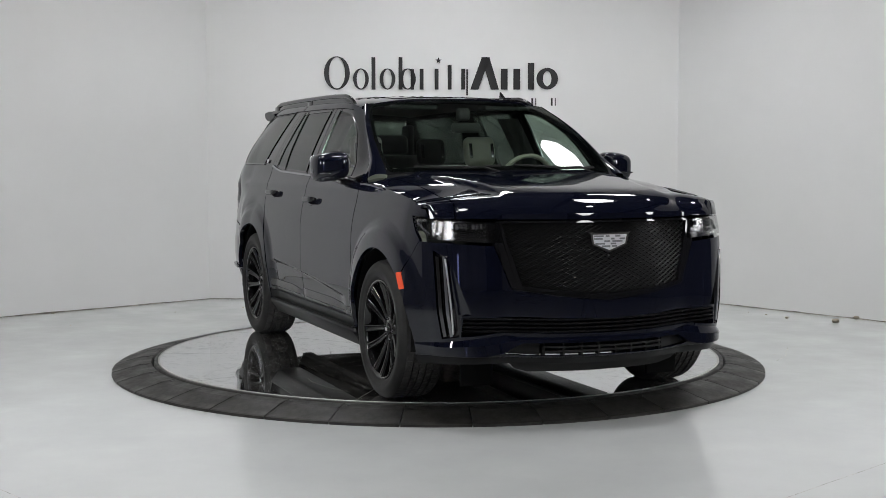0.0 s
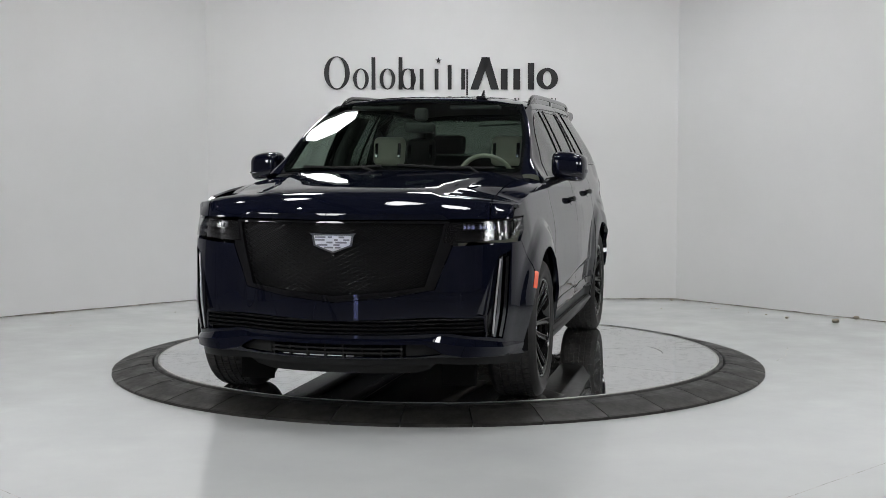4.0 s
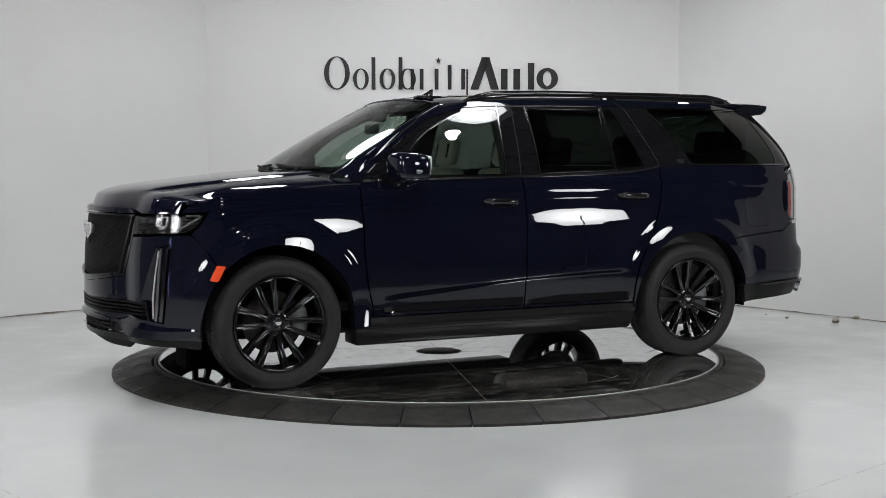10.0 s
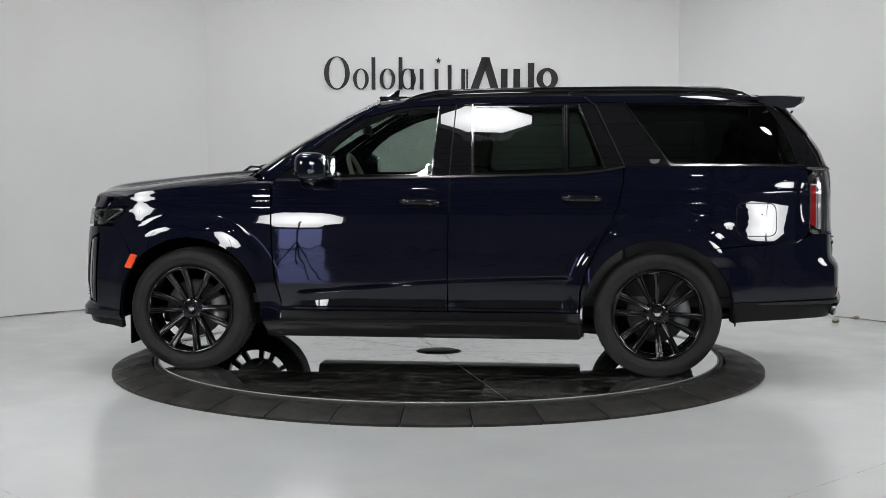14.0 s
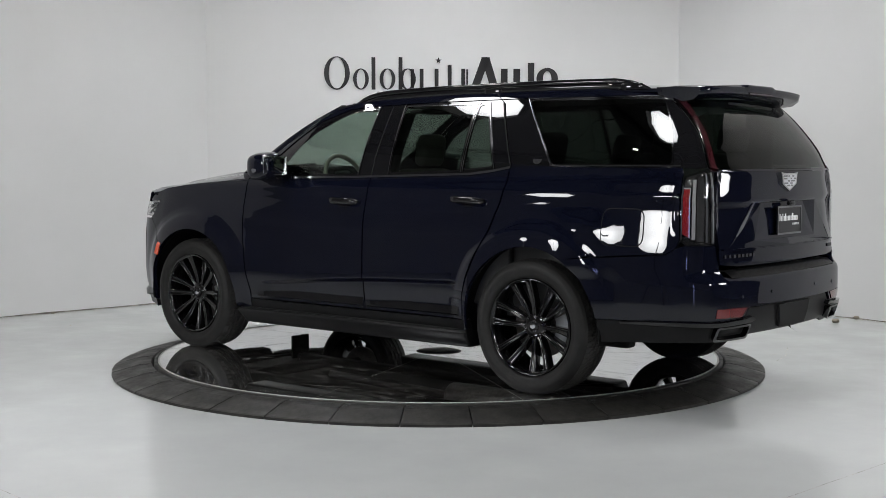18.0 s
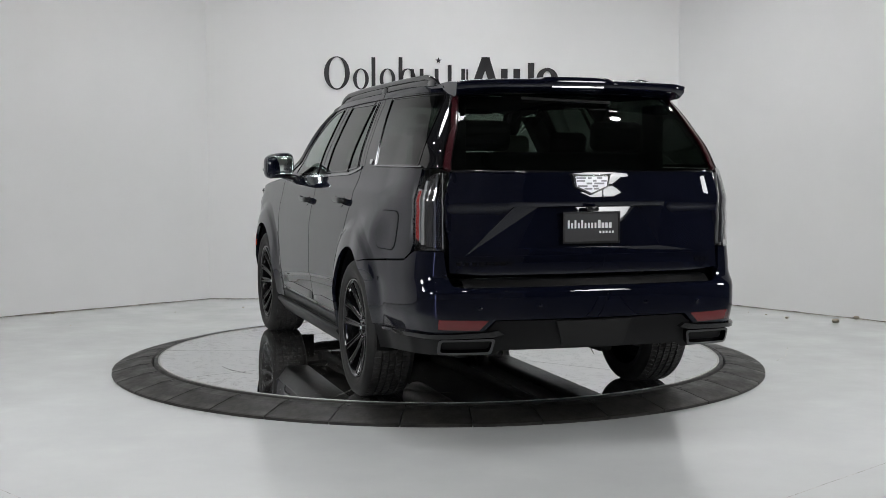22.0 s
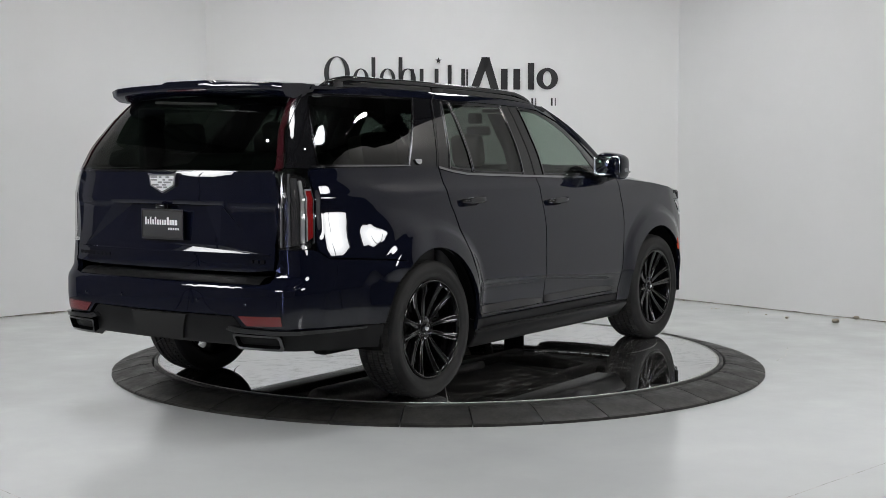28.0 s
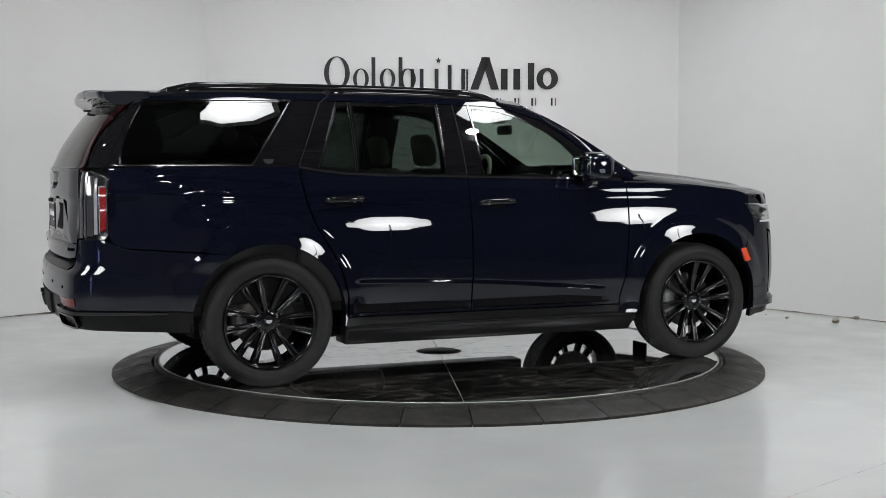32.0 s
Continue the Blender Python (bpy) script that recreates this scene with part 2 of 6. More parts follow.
def smooth_step(a, b, x):
    t = np.clip((np.asarray(x, float) - a) / (b - a), 0, 1)
    return t * t * (3 - 2 * t)


def curve(points, x):
    """A smooth function through a few (x, value) points."""
    xs, ys = np.array([p[0] for p in points], float), np.array([p[1] for p in points], float)
    x = np.clip(np.asarray(x, float), xs[0], xs[-1])
    d = np.diff(ys) / np.diff(xs)
    m = np.concatenate([[d[0]], np.where(d[:-1] * d[1:] > 0, 2 * d[:-1] * d[1:] / (d[:-1] + d[1:] + 1e-12), 0), [d[-1]]])
    i = np.clip(np.searchsorted(xs, x) - 1, 0, len(xs) - 2)
    h = xs[i + 1] - xs[i]
    t = (x - xs[i]) / h
    return ((2 * t ** 3 - 3 * t ** 2 + 1) * ys[i] + (t ** 3 - 2 * t ** 2 + t) * h * m[i]
            + (-2 * t ** 3 + 3 * t ** 2) * ys[i + 1] + (t ** 3 - t ** 2) * h * m[i + 1])


# ------------------------------------------------------------------ the studio
def wall_between(name, a, b, height, thick=0.15, mat=WALL, z0=FLOOR):
    """An upright wall whose face runs from a to b; the thickness goes to the right of that way."""
    a, b = Vector((*a, 0)), Vector((*b, 0))
    d = (b - a).normalized()
    n = Vector((d.y, -d.x, 0)) * thick
    base = [a, b, b + n, a + n]
    v = [(p.x, p.y, z0) for p in base] + [(p.x, p.y, height) for p in base]
    f = [(0, 1, 5, 4), (1, 2, 6, 5), (2, 3, 7, 6), (3, 0, 4, 7), (4, 5, 6, 7), (3, 2, 1, 0)]
    return tagged(mesh_object(name, v, f, mat, False), kind="structure")


def finish_materials():
    # floor paint: faint cloudy wear, small specks
    b = FLOOR_PAINT.node_tree.nodes["Principled BSDF"]
    grain(FLOOR_PAINT, 0.9, (0.525, 0.541, 0.540), (0.590, 0.606, 0.604), detail=8)
    grain(FLOOR_PAINT, 2.3, 0.13, 0.24, into="Roughness", detail=8)
    bumps(FLOOR_PAINT, 5, 0.05, 0.002, 6)
    # wall paint: rolled texture, faint streaks
    grain(WALL, 1.4, (0.765, 0.765, 0.76), (0.795, 0.795, 0.79), detail=9)
    bumps(WALL, 90, 0.12, 0.002)
    # ramp rubber: dusty
    grain(RAMP, 7, (0.009, 0.009, 0.0088), (0.036, 0.034, 0.030), detail=12, rough=0.78, lo=0.40, hi=0.70)
    grain(RAMP, 5, 0.32, 0.7, into="Roughness", detail=10, rough=0.7)
    bumps(RAMP, 160, 0.2, 0.001)
    # turntable steel: scuffs and dried dirt on the mirror
    grain(DISC, 4, 0.012, 0.06, into="Roughness", detail=10, rough=0.7, lo=0.4, hi=0.75)
    grain(DISC, 2.2, (0.70, 0.72, 0.74), (0.78, 0.79, 0.80), detail=9)
    t = DISC.node_tree
    b = t.nodes["Principled BSDF"]
    dirt = node(DISC, "ShaderNodeBsdfDiffuse", Color=(0.44, 0.425, 0.40, 1))
    mix = node(DISC, "ShaderNodeMixShader")
    a = grain(DISC, 10, 0.012, 0.17, into=None, detail=14, rough=0.78, lo=0.50, hi=0.575, stretch=(1, 1.4, 1))
    c = grain(DISC, 1.4, 0.18, 1.0, into=None, detail=6, rough=0.62, lo=0.40, hi=0.60)
    f = node(DISC, "ShaderNodeMath")
    f.operation = "MULTIPLY"
    link(DISC, a, "Color", f, 0)
    link(DISC, c, "Color", f, 1)
    link(DISC, f, "Value", mix, "Fac")
    link(DISC, b, "BSDF", mix, 1)
    link(DISC, dirt, "BSDF", mix, 2)
    link(DISC, mix, "Shader", t.nodes["Material Output"], "Surface")


finish_materials()

WALL_TOP = 4.6
LEFT_CORNER, RIGHT_CORNER = (-2.43, 4.18), (2.50, 4.155)
LEFT_END, RIGHT_END = (-7.22, -0.39), (6.45, -0.74)


def studio():
    tagged(mesh_object("floor", [(-9, -17, FLOOR), (9, -17, FLOOR), (9, 6, FLOOR), (-9, 6, FLOOR)], [(0, 1, 2, 3)], FLOOR_PAINT, False),
           "glossy pale grey painted concrete floor", kind="structure")
    tagged(wall_between("wall_back", RIGHT_CORNER, LEFT_CORNER, WALL_TOP), "matt white painted studio wall with black lettering")
    tagged(wall_between("wall_left", LEFT_CORNER, LEFT_END, WALL_TOP), "matt white painted oblique studio wall")
    tagged(wall_between("wall_right", RIGHT_END, RIGHT_CORNER, WALL_TOP), "matt white painted oblique studio wall")
    # the hall behind the camera
    tagged(wall_between("hall_wall_left", (-8.9, 5.8), (-8.9, -16.8), 6.2, mat=HALL_WALL), "grey hall wall")
    tagged(wall_between("hall_wall_right", (8.9, -16.8), (8.9, 5.8), 6.2, mat=DIM_WALL), "unseen hall wall toned dark to dim reflections")
    tagged(wall_between("hall_wall_far", (8.9, 5.8), (-8.9, 5.8), 6.2, mat=HALL_WALL), "grey hall wall")
    tagged(wall_between("hall_wall_near_a", (-8.9, -16.8), (-6.65, -16.8), 6.2, mat=NEAR_WALL), "unseen hall wall toned pale to lift reflections")
    tagged(wall_between("hall_wall_near_b", (-5.75, -16.8), (8.9, -16.8), 6.2, mat=NEAR_WALL), "unseen hall wall toned pale to lift reflections")
    tagged(wall_between("hall_wall_lintel", (-6.65, -16.8), (-5.75, -16.8), 6.2, mat=NEAR_WALL, z0=2.7), "unseen hall wall over the door toned pale to lift reflections")
    tagged(mesh_object("backdrop", [(-8.4, -17.6, FLOOR), (-4.2, -17.6, FLOOR), (-4.2, -17.6, 3.6), (-8.4, -17.6, 3.6)], [(0, 1, 2, 3)], DAYLIGHT, False),
           "bluish daylight outside the hall door", kind="structure")
    roof = box(-9, 9, -17, 6, 6.2, 6.3)
    for i in range(24):
        roof = join(roof, box(-9, 9, -16.6 + i * 0.95, -16.5 + i * 0.95, 6.06, 6.2))
    tagged(mesh_object("ceiling", *roof, ROOF_SHEET, False), "dark sheet-metal hall roof with purlins", kind="structure")
    for i in range(4):
        x = -6.6 + i * 4.4
        m = join(box(-0.09, 0.09, -17, 6, 5.72, 5.75), box(-0.09, 0.09, -17, 6, 6.03, 6.06), box(-0.012, 0.012, -17, 6, 5.75, 6.03))
        ob = tagged(mesh_object("roof_beam", *m, BEAM, False), "dark steel roof beam", "beam", "roof beams", "structure")
        ob.location = (x, 0, 0)
    # a dirt line and a hairline gap where walls meet the floor
    for a, b in ((LEFT_CORNER, LEFT_END), (RIGHT_END, RIGHT_CORNER), (RIGHT_CORNER, LEFT_CORNER)):
        a, b = Vector((*a, FLOOR)), Vector((*b, FLOOR))
        d = (b - a).normalized()
        n = Vector((-d.y, d.x, 0))
        rows = []
        for i in range(81):
            p = a + (b - a) * (i / 80)
            w = 0.008 + 0.016 * max(0, noise.noise(p * 3.1))
            rows.append([p + n * w + Vector((0, 0, 0.002)), p + Vector((0, 0, 0.004 + w * 0.6))])
        tagged(mesh_object("trim", *loft(rows), DIRT, False), "dusty dark joint along the wall", kind="structure")


def floor_joints():
    """Hairline saw cuts and cracks in the painted concrete."""
    lines = (((1.0, -4.285), (5.5, 0.08)), ((-1.45, -4.177), (-5.0, -0.37)), ((2.75, 0.70), (2.60, 0.24)), ((2.60, 0.24), (2.47, 0.0)), ((2.57, 0.33), (2.50, 0.28)))
    for k, (a, b) in enumerate(lines):
        a, b = Vector((*a, FLOOR + 0.0012)), Vector((*b, FLOOR + 0.0012))
        n = Vector((-(b - a).y, (b - a).x, 0)).normalized()
        rows = []
        for i in range(61):
            p = a + (b - a) * (i / 60)
            p = p + n * (0.006 * noise.noise(p * 2.0) + (0.02 * noise.noise(p * 14.0) if k > 1 else 0.0))
            w = 0.0012 + 0.0014 * abs(noise.noise(p * 9.0))
            rows.append([p - n * w, p + n * w])
        tagged(mesh_object("floor_joint", *loft([r[::-1] for r in rows]), DIRT, False), "thin dark joint in the painted floor", kind="structure")


DIRT = material("dusty_joint", (0.2, 0.19, 0.17), 0.95)
grain(DIRT, 12, (0.10, 0.092, 0.08), (0.42, 0.40, 0.36), detail=8, lo=0.42, hi=0.62)
studio()
floor_joints()


# ------------------------------------------------------------------ lettering on the back wall, as plain bars
def lettering():
    sign = new("wall_sign")
    tagged(sign, "black company sign of flat cut shapes on a white wall", "sign")
    a, b = Vector((*LEFT_CORNER, 0)), Vector((*RIGHT_CORNER, 0))
    d = (b - a).normalized()
    n = Vector((d.y, -d.x, 0))
    sign.matrix_world = Matrix.Translation(a + n * 0.002) @ Matrix(((d.x, -n.x, 0, 0), (d.y, -n.y, 0, 0), (0, 0, 1, 0), (0, 0, 0, 1)))
    x0 = 1.229                       # start of the first shape along the wall

    def bar(x, w, z, h, name="bar", lean=0.0):
        t = 0.012
        x *= 1.046
        q = [(x, z), (x + w, z), (x + w + lean, z + h), (x + lean, z + h)]
        v = [(p[0] + x0, 0, p[1]) for p in q] + [(p[0] + x0, -t, p[1]) for p in q]
        f = [(3, 2, 1, 0), (4, 5, 6, 7), (0, 1, 5, 4), (1, 2, 6, 5), (2, 3, 7, 6), (3, 0, 4, 7)]
        part(name, (v, f), INK, sign, smooth=False)

    base, tall, low = 2.125, 0.335, 0.215
    # light-weight group: stems and hairlines
    def ring(x, w, h, thick, thin, t0=0, t1=360, z=2.125):
        """An upright oval band, heavy at its sides and thin at top and bottom, open between t1 and t0."""
        n, t = 28, 0.012
        x *= 1.046
        rows = []
        for i in range(n + 1):
            a = math.radians(t0 + (t1 - t0) * i / n)
            o = (x0 + x + w / 2 + w / 2 * math.cos(a), z + h / 2 + h / 2 * math.sin(a))
            k = (x0 + x + w / 2 + (w / 2 - thick) * math.cos(a), z + h / 2 + (h / 2 - thin) * math.sin(a))
            rows.append([(o[0], 0, o[1]), (o[0], -t, o[1]), (k[0], -t, k[1]), (k[0], 0, k[1])])
        part("oval", loft(rows, True), INK, sign, smooth=False)

    ring(0.0, 0.27, tall + 0.01, 0.05, 0.010)
    ring(0.29, 0.165, low + 0.004, 0.038, 0.010)
    ring(0.555, 0.165, low + 0.004, 0.038, 0.010)
    ring(0.755, 0.17, low + 0.004, 0.038, 0.010)
    ring(2.12, 0.225, low + 0.01, 0.068, 0.035)
    for x, w, h in ((0.475, 0.04, tall), (0.745, 0.04, tall),
                    (0.865, 0.035, low), (0.955, 0.04, low), (1.105, 0.04, low), (1.235, 0.04, low + 0.04), (1.37, 0.04, low)):
        bar(x, w, base, h)
    bar(1.42, 0.018, base - 0.06, 0.27)
    # heavy group
    bar(1.46, 0.085, base, tall, lean=0.12)
    bar(1.665, 0.085, base, tall, lean=-0.10)
    for x, w, h in ((1.765, 0.07, low), (1.89, 0.07, low), (2.035, 0.065, low + 0.06)):
        bar(x, w, base, h)
    # small widely spaced row below
    for x in (1.545, 1.72, 1.90, 2.07, 2.265):
        bar(x, 0.018, 1.957, 0.078)
        bar(x + 0.040, 0.009, 1.957, 0.078)
    # five-pointed star
    c = []
    for i in range(10):
        r = 0.034 if i % 2 == 0 else 0.014
        c.append((r * math.sin(i * math.pi / 5), r * math.cos(i * math.pi / 5)))
    v = [(x0 + 1.195 + p[0], 0, 2.425 + p[1]) for p in c] + [(x0 + 1.195 + p[0], -0.012, 2.425 + p[1]) for p in c]
    f = [tuple(range(10)), tuple(range(19, 9, -1))] + [((i + 1) % 10, i, i + 10, (i + 1) % 10 + 10) for i in range(10)]
    part("star", (v, f), INK, sign, smooth=False)


lettering()


# ------------------------------------------------------------------ softboxes and hall lamps
def softbox(eye, target, size=0.75, stand=True):
    ob = new("softbox")
    tagged(ob, "glowing white octagonal softbox on a black stand" if stand else "glowing white octagonal softbox hung from the roof", "softbox", "studio softboxes")
    ob.matrix_world = look(eye, target) if not stand else Matrix.Translation(eye)
    aim = Matrix.Identity(4) if not stand else look((0, 0, 0), Vector(target) - Vector(eye))
    ring = [(size * math.cos(math.pi / 8 + i * math.pi / 4), size * math.sin(math.pi / 8 + i * math.pi / 4)) for i in range(8)]
    v = [(x, y, 0) for x, y in ring]
    part("diffuser", moved((v, [tuple(range(7, -1, -1))]), aim), STAND_DIFFUSER if stand else RING_DIFFUSER, ob, smooth=False)
    # hung shells get an added deep lip that darkens the upper walls
    back = [[(x * k, y * k, z) for x, y in ring] for k, z in ((1.02, -0.16 if not stand else -0.06), (1.02, 0.01), (0.7, 0.28), (0.16, 0.42), (0.02, 0.43))]
    part("shell", moved(loft(back, True), aim), MATT_BLACK, ob, smooth=False)
    if stand:
        part("stand", tube([(0, 0, FLOOR - eye[2] + 0.45), (0, 0, 0)], 0.010), BEAM, ob)
        for i in range(3):
            t = i * 2.094 + 0.5
            part("leg", tube([(0, 0, FLOOR - eye[2] + 0.75), (0.5 * math.cos(t), 0.5 * math.sin(t), FLOOR - eye[2] + 0.01)], 0.007), BEAM, ob)
    else:
        up = ob.matrix_world.inverted() @ Vector((eye[0], eye[1], 6.205))
        part("hanger", tube([(0, 0, 0.42), tuple(up)], 0.012), BEAM, ob)
    return ob


def hall_lamp(x, y, z=5.2):
    ob = new("hall_lamp")
    tagged(ob, "small bright round hall lamp under the roof", "lamp", "hall lamps")
    ob.location = (x, y, z)
    part("glass", moved(lathe([(0.001, -0.02), (0.09, -0.02), (0.11, 0.0)], 20), pose(0, 0, 0, 90)), LAMP_LIGHT, ob)
    part("housing", moved(lathe([(0.115, 0.0), (0.12, 0.03), (0.08, 0.16), (0.03, 0.2), (0.001, 0.2)], 20), pose(0, 0, 0, 90)), BEAM, ob)
    part("rod", tube([(0, 0, 0.18), (0, 0, 6.205 - z)], 0.01), BEAM, ob)


SOFTBOXES = (
    # on stands, either side of the camera and beside the turntable
    ((-2.3, -5.0, 2.0), (0, 0, 0.9), 0.47, True),
    ((3.2, -5.0, 2.0), (0, 0, 0.9), 0.47, True),
    ((-3.6, -3.0, 2.0), (0, -0.3, 0.9), 0.47, True),
    ((4.3, -2.6, 1.85), (0, -0.3, 0.9), 0.48, True),
    # a ring of six over the turntable
    ((0.2, 2.7, 4.3), (0.15, 2.2, 0), 0.45, False),
    ((2.25, 1.8, 4.3), (1.9, 1.5, 0), 0.45, False),
    ((2.2, -1.4, 4.3), (1.7, -1.1, 0), 0.45, False),
    ((-0.1, -2.5, 4.3), (0, -1.8, 0), 0.45, False),
    ((-2.2, -0.8, 4.3), (-1.7, -0.6, 0), 0.45, False),
    ((-1.8, 2.2, 4.3), (-1.5, 1.8, 0), 0.45, False),
)
for row in SOFTBOXES:
    softbox(*row)
for x, y in ((-3.5, -3.0), (3.2, -2.6), (-1.6, -6.5), (1.8, -7.0), (-4.6, -9.5), (4.6, -10), (-4.5, 0.5), (4.4, 0.8)):
    hall_lamp(x, y)


# ------------------------------------------------------------------ turntable
RIM_R, RAMP_R = 2.03, 2.315


def turntable():
    ring = new("turntable_ramp")
    tagged(ring, "black rubber ramp ring of segments round a turntable", "ramp")
    k = 36
    step = 2 * math.pi / k
    gap = 0.0016
    rows = []
    for i in range(7):
        t = -step / 2 + gap + (step - 2 * gap) * i / 6
        c, s_ = math.cos(t), math.sin(t)
        rows.append([(r * c, r * s_, z) for r, z in ((RIM_R + 0.012, FLOOR), (RIM_R + 0.012, -0.012), (RIM_R + 0.02, -0.006),
                                                     (RIM_R + 0.1, -0.014), (RAMP_R - 0.012, -0.056), (RAMP_R, -0.061), (RAMP_R, FLOOR))])
    v, f = loft(rows)
    n = 7
    f = [tuple(reversed(q)) for q in f] + [tuple(range(n)), tuple(6 * n + i for i in range(n - 1, -1, -1))]
    me = bpy.data.meshes.new("ramp_segment")
    me.from_pydata(v, [], f)
    me.materials.append(RAMP)
    bolt = bpy.data.meshes.new("bolt")
    bv, bf = moved(lathe([(0.001, 0.004), (0.010, 0.004), (0.013, 0.0)], 10), pose(0, 0, 0, 90))
    bolt.from_pydata(bv, [], bf)
    bolt.materials.append(BEAM)
    for i in range(k):
        seg = new("ramp_segment", me)
        seg.parent = ring
        turn = -90 - 5.3 + 5 + i * 10
        seg.matrix_basis = pose(0, 0, 0, 0, 0, turn)
        b = new("bolt", bolt)
        b.parent = seg
        b.matrix_basis = pose(0, 0, 0, 0, 0, -4.0) @ pose(RIM_R + 0.055, 0, -0.0105)
    # the turning disc
    disc = new("turntable_disc")
    tagged(disc, "polished steel turntable disc with radial seams and scuffs", "turntable")
    n = 10
    for i in range(n):
        a0, a1 = 2 * math.pi * i / n, 2 * math.pi * (i + 1) / n
        loop, inner = [], 0.165
        m = 26
        for j in range(m + 1):
            t = a0 + (a1 - a0) * j / m
            k2 = 0.0022
            t2 = min(max(t, a0 + k2 / 1.99), a1 - k2 / 1.99)
            loop.append((1.99 * math.cos(t2), 1.99 * math.sin(t2)))
        for j in range(6, -1, -1):
            t = a0 + (a1 - a0) * j / 6
            t2 = min(max(t, a0 + 0.0022 / inner), a1 - 0.0022 / inner)
            loop.append((inner * math.cos(t2), inner * math.sin(t2)))
        v = [(x, y, 0.0) for x, y in loop] + [(x, y, -0.012) for x, y in loop]
        q = len(loop)
        f = [tuple(range(q))] + [((j + 1) % q, j, j + q, (j + 1) % q + q) for j in range(q)]
        part("panel", (v, f), DISC, disc, smooth=False)
    part("base", moved(lathe([(0.001, -0.003), (2.0, -0.003), (2.0, -0.05)], 96), pose(0, 0, 0, 90)), SEAM, disc)
    part("edge_trim", moved(lathe([(1.992, -0.012), (1.992, 0.002), (2.002, 0.002), (2.003, -0.012)], 144), pose(0, 0, 0, 90)), TRIM_STEEL, disc, "bright steel edge trim")
    part("edge_seal", moved(lathe([(2.003, -0.012), (2.004, -0.001), (RIM_R, -0.002), (RIM_R + 0.002, -0.03)], 144), pose(0, 0, 0, 90)), RAMP, disc, "dusty black rubber edge seal")
    rng = random.Random(9)
    for t0, r0, t1, r1 in ((-62, 1.35, -40, 1.72), (150, 1.50, 166, 1.68), (20, 1.2, 34, 1.36), (98, 1.62, 112, 1.55)):
        rows = []
        for i in range(25):
            k = i / 24
            t, r = math.radians(t0 + (t1 - t0) * k), r0 + (r1 - r0) * k + 0.03 * math.sin(2.6 * k)
            w = 0.0012 + 0.0035 * math.sin(math.pi * k) * (0.5 + 0.5 * rng.random())
            rows.append([((r + d) * math.cos(t), (r + d) * math.sin(t), 0.0008) for d in (w, -w)])
        part("scuff", loft(rows), SCUFF, disc, "pale rubbed scuff", smooth=False)
    hub = part("hub_cover", moved(lathe([(0.001, 0.004), (0.15, 0.004), (0.16, -0.006)], 40), pose(0, 0, 0, 90)), HUB_STEEL, disc, "round perforated steel hub cover")
    for i in range(16):
        t = i * math.pi / 8
        part("slot", moved(box(-0.006, 0.006, -0.006, 0.006, 0.0, 0.0044), pose(0.137 * math.cos(t), 0.137 * math.sin(t), 0, 0, 0, math.degrees(t))), BEAM, hub, smooth=False)
    return disc


disc = turntable()


def litter():
    """Crumbs of mortar and small chips along the right wall and on the floor."""
    rng = random.Random(4)
    for x, y, r, flat in ((3.59, 2.23, 0.034, 0.6), (3.23, 2.52, 0.018, 0.6), (3.87, 2.47, 0.030, 0.7), (3.11, 2.80, 0.011, 0.4), (2.99, 3.00, 0.007, 0.5), (2.70, 3.31, 0.008, 0.5), (2.745, 3.31, 0.009, 0.5), (2.775, 3.32, 0.006, 0.5),
                          (2.44, 4.06, 0.022, 0.4), (2.56, 4.02, 0.011, 0.8), (-3.70, 2.92, 0.020, 0.4), (4.04, 2.24, 0.015, 0.5), (-1.95, 3.39, 0.009, 0.4), (-3.27, 2.01, 0.006, 0.5), (-2.55, 3.02, 0.006, 0.5), (-1.93, 1.36, 0.006, 0.5), (2.20, 3.30, 0.007, 0.5)):
        bm = bmesh.new()
        bmesh.ops.create_icosphere(bm, subdivisions=2, radius=r)
        for v in bm.verts:
            v.co *= 0.8 + 0.4 * rng.random()
            v.co.z *= flat
        ob = tagged(mesh_object("stone", *taken(bm), STONE), "small crumb of mortar on the floor", "stone", "floor crumbs")
        ob.location = (x, y, FLOOR + r * flat * 0.7)


litter()


# ------------------------------------------------------------------ the car: its surfaces
# x forward, y to the car's left, z up; the origin is the turntable's centre
AXLE_F, AXLE_R, HUB_Z, WHEEL_Y, ARCH = 1.555, -1.516, 0.401, 1.018, 0.482

PLAN = np.array([(2.50, 0), (2.495, 0.15), (2.471, 0.3), (2.420, 0.45), (2.382, 0.55), (2.3735, 0.585), (2.3675, 0.64), (2.361, 0.69), (2.352, 0.73), (2.338, 0.77), (2.312, 0.815), (2.275, 0.86), (2.22, 0.906), (2.12, 0.947),
                 (1.97, 0.976), (1.8, 0.989), (1.3, 0.994), (0.6, 0.994), (-0.4, 0.994), (-1.2, 0.994), (-1.75, 0.992), (-2.0, 0.985),
                 (-2.2, 0.968), (-2.36, 0.947), (-2.47, 0.928), (-2.57, 0.900), (-2.633, 0.860), (-2.666, 0.80), (-2.688, 0.71), (-2.71, 0.54), (-2.728, 0.3), (-2.735, 0)])


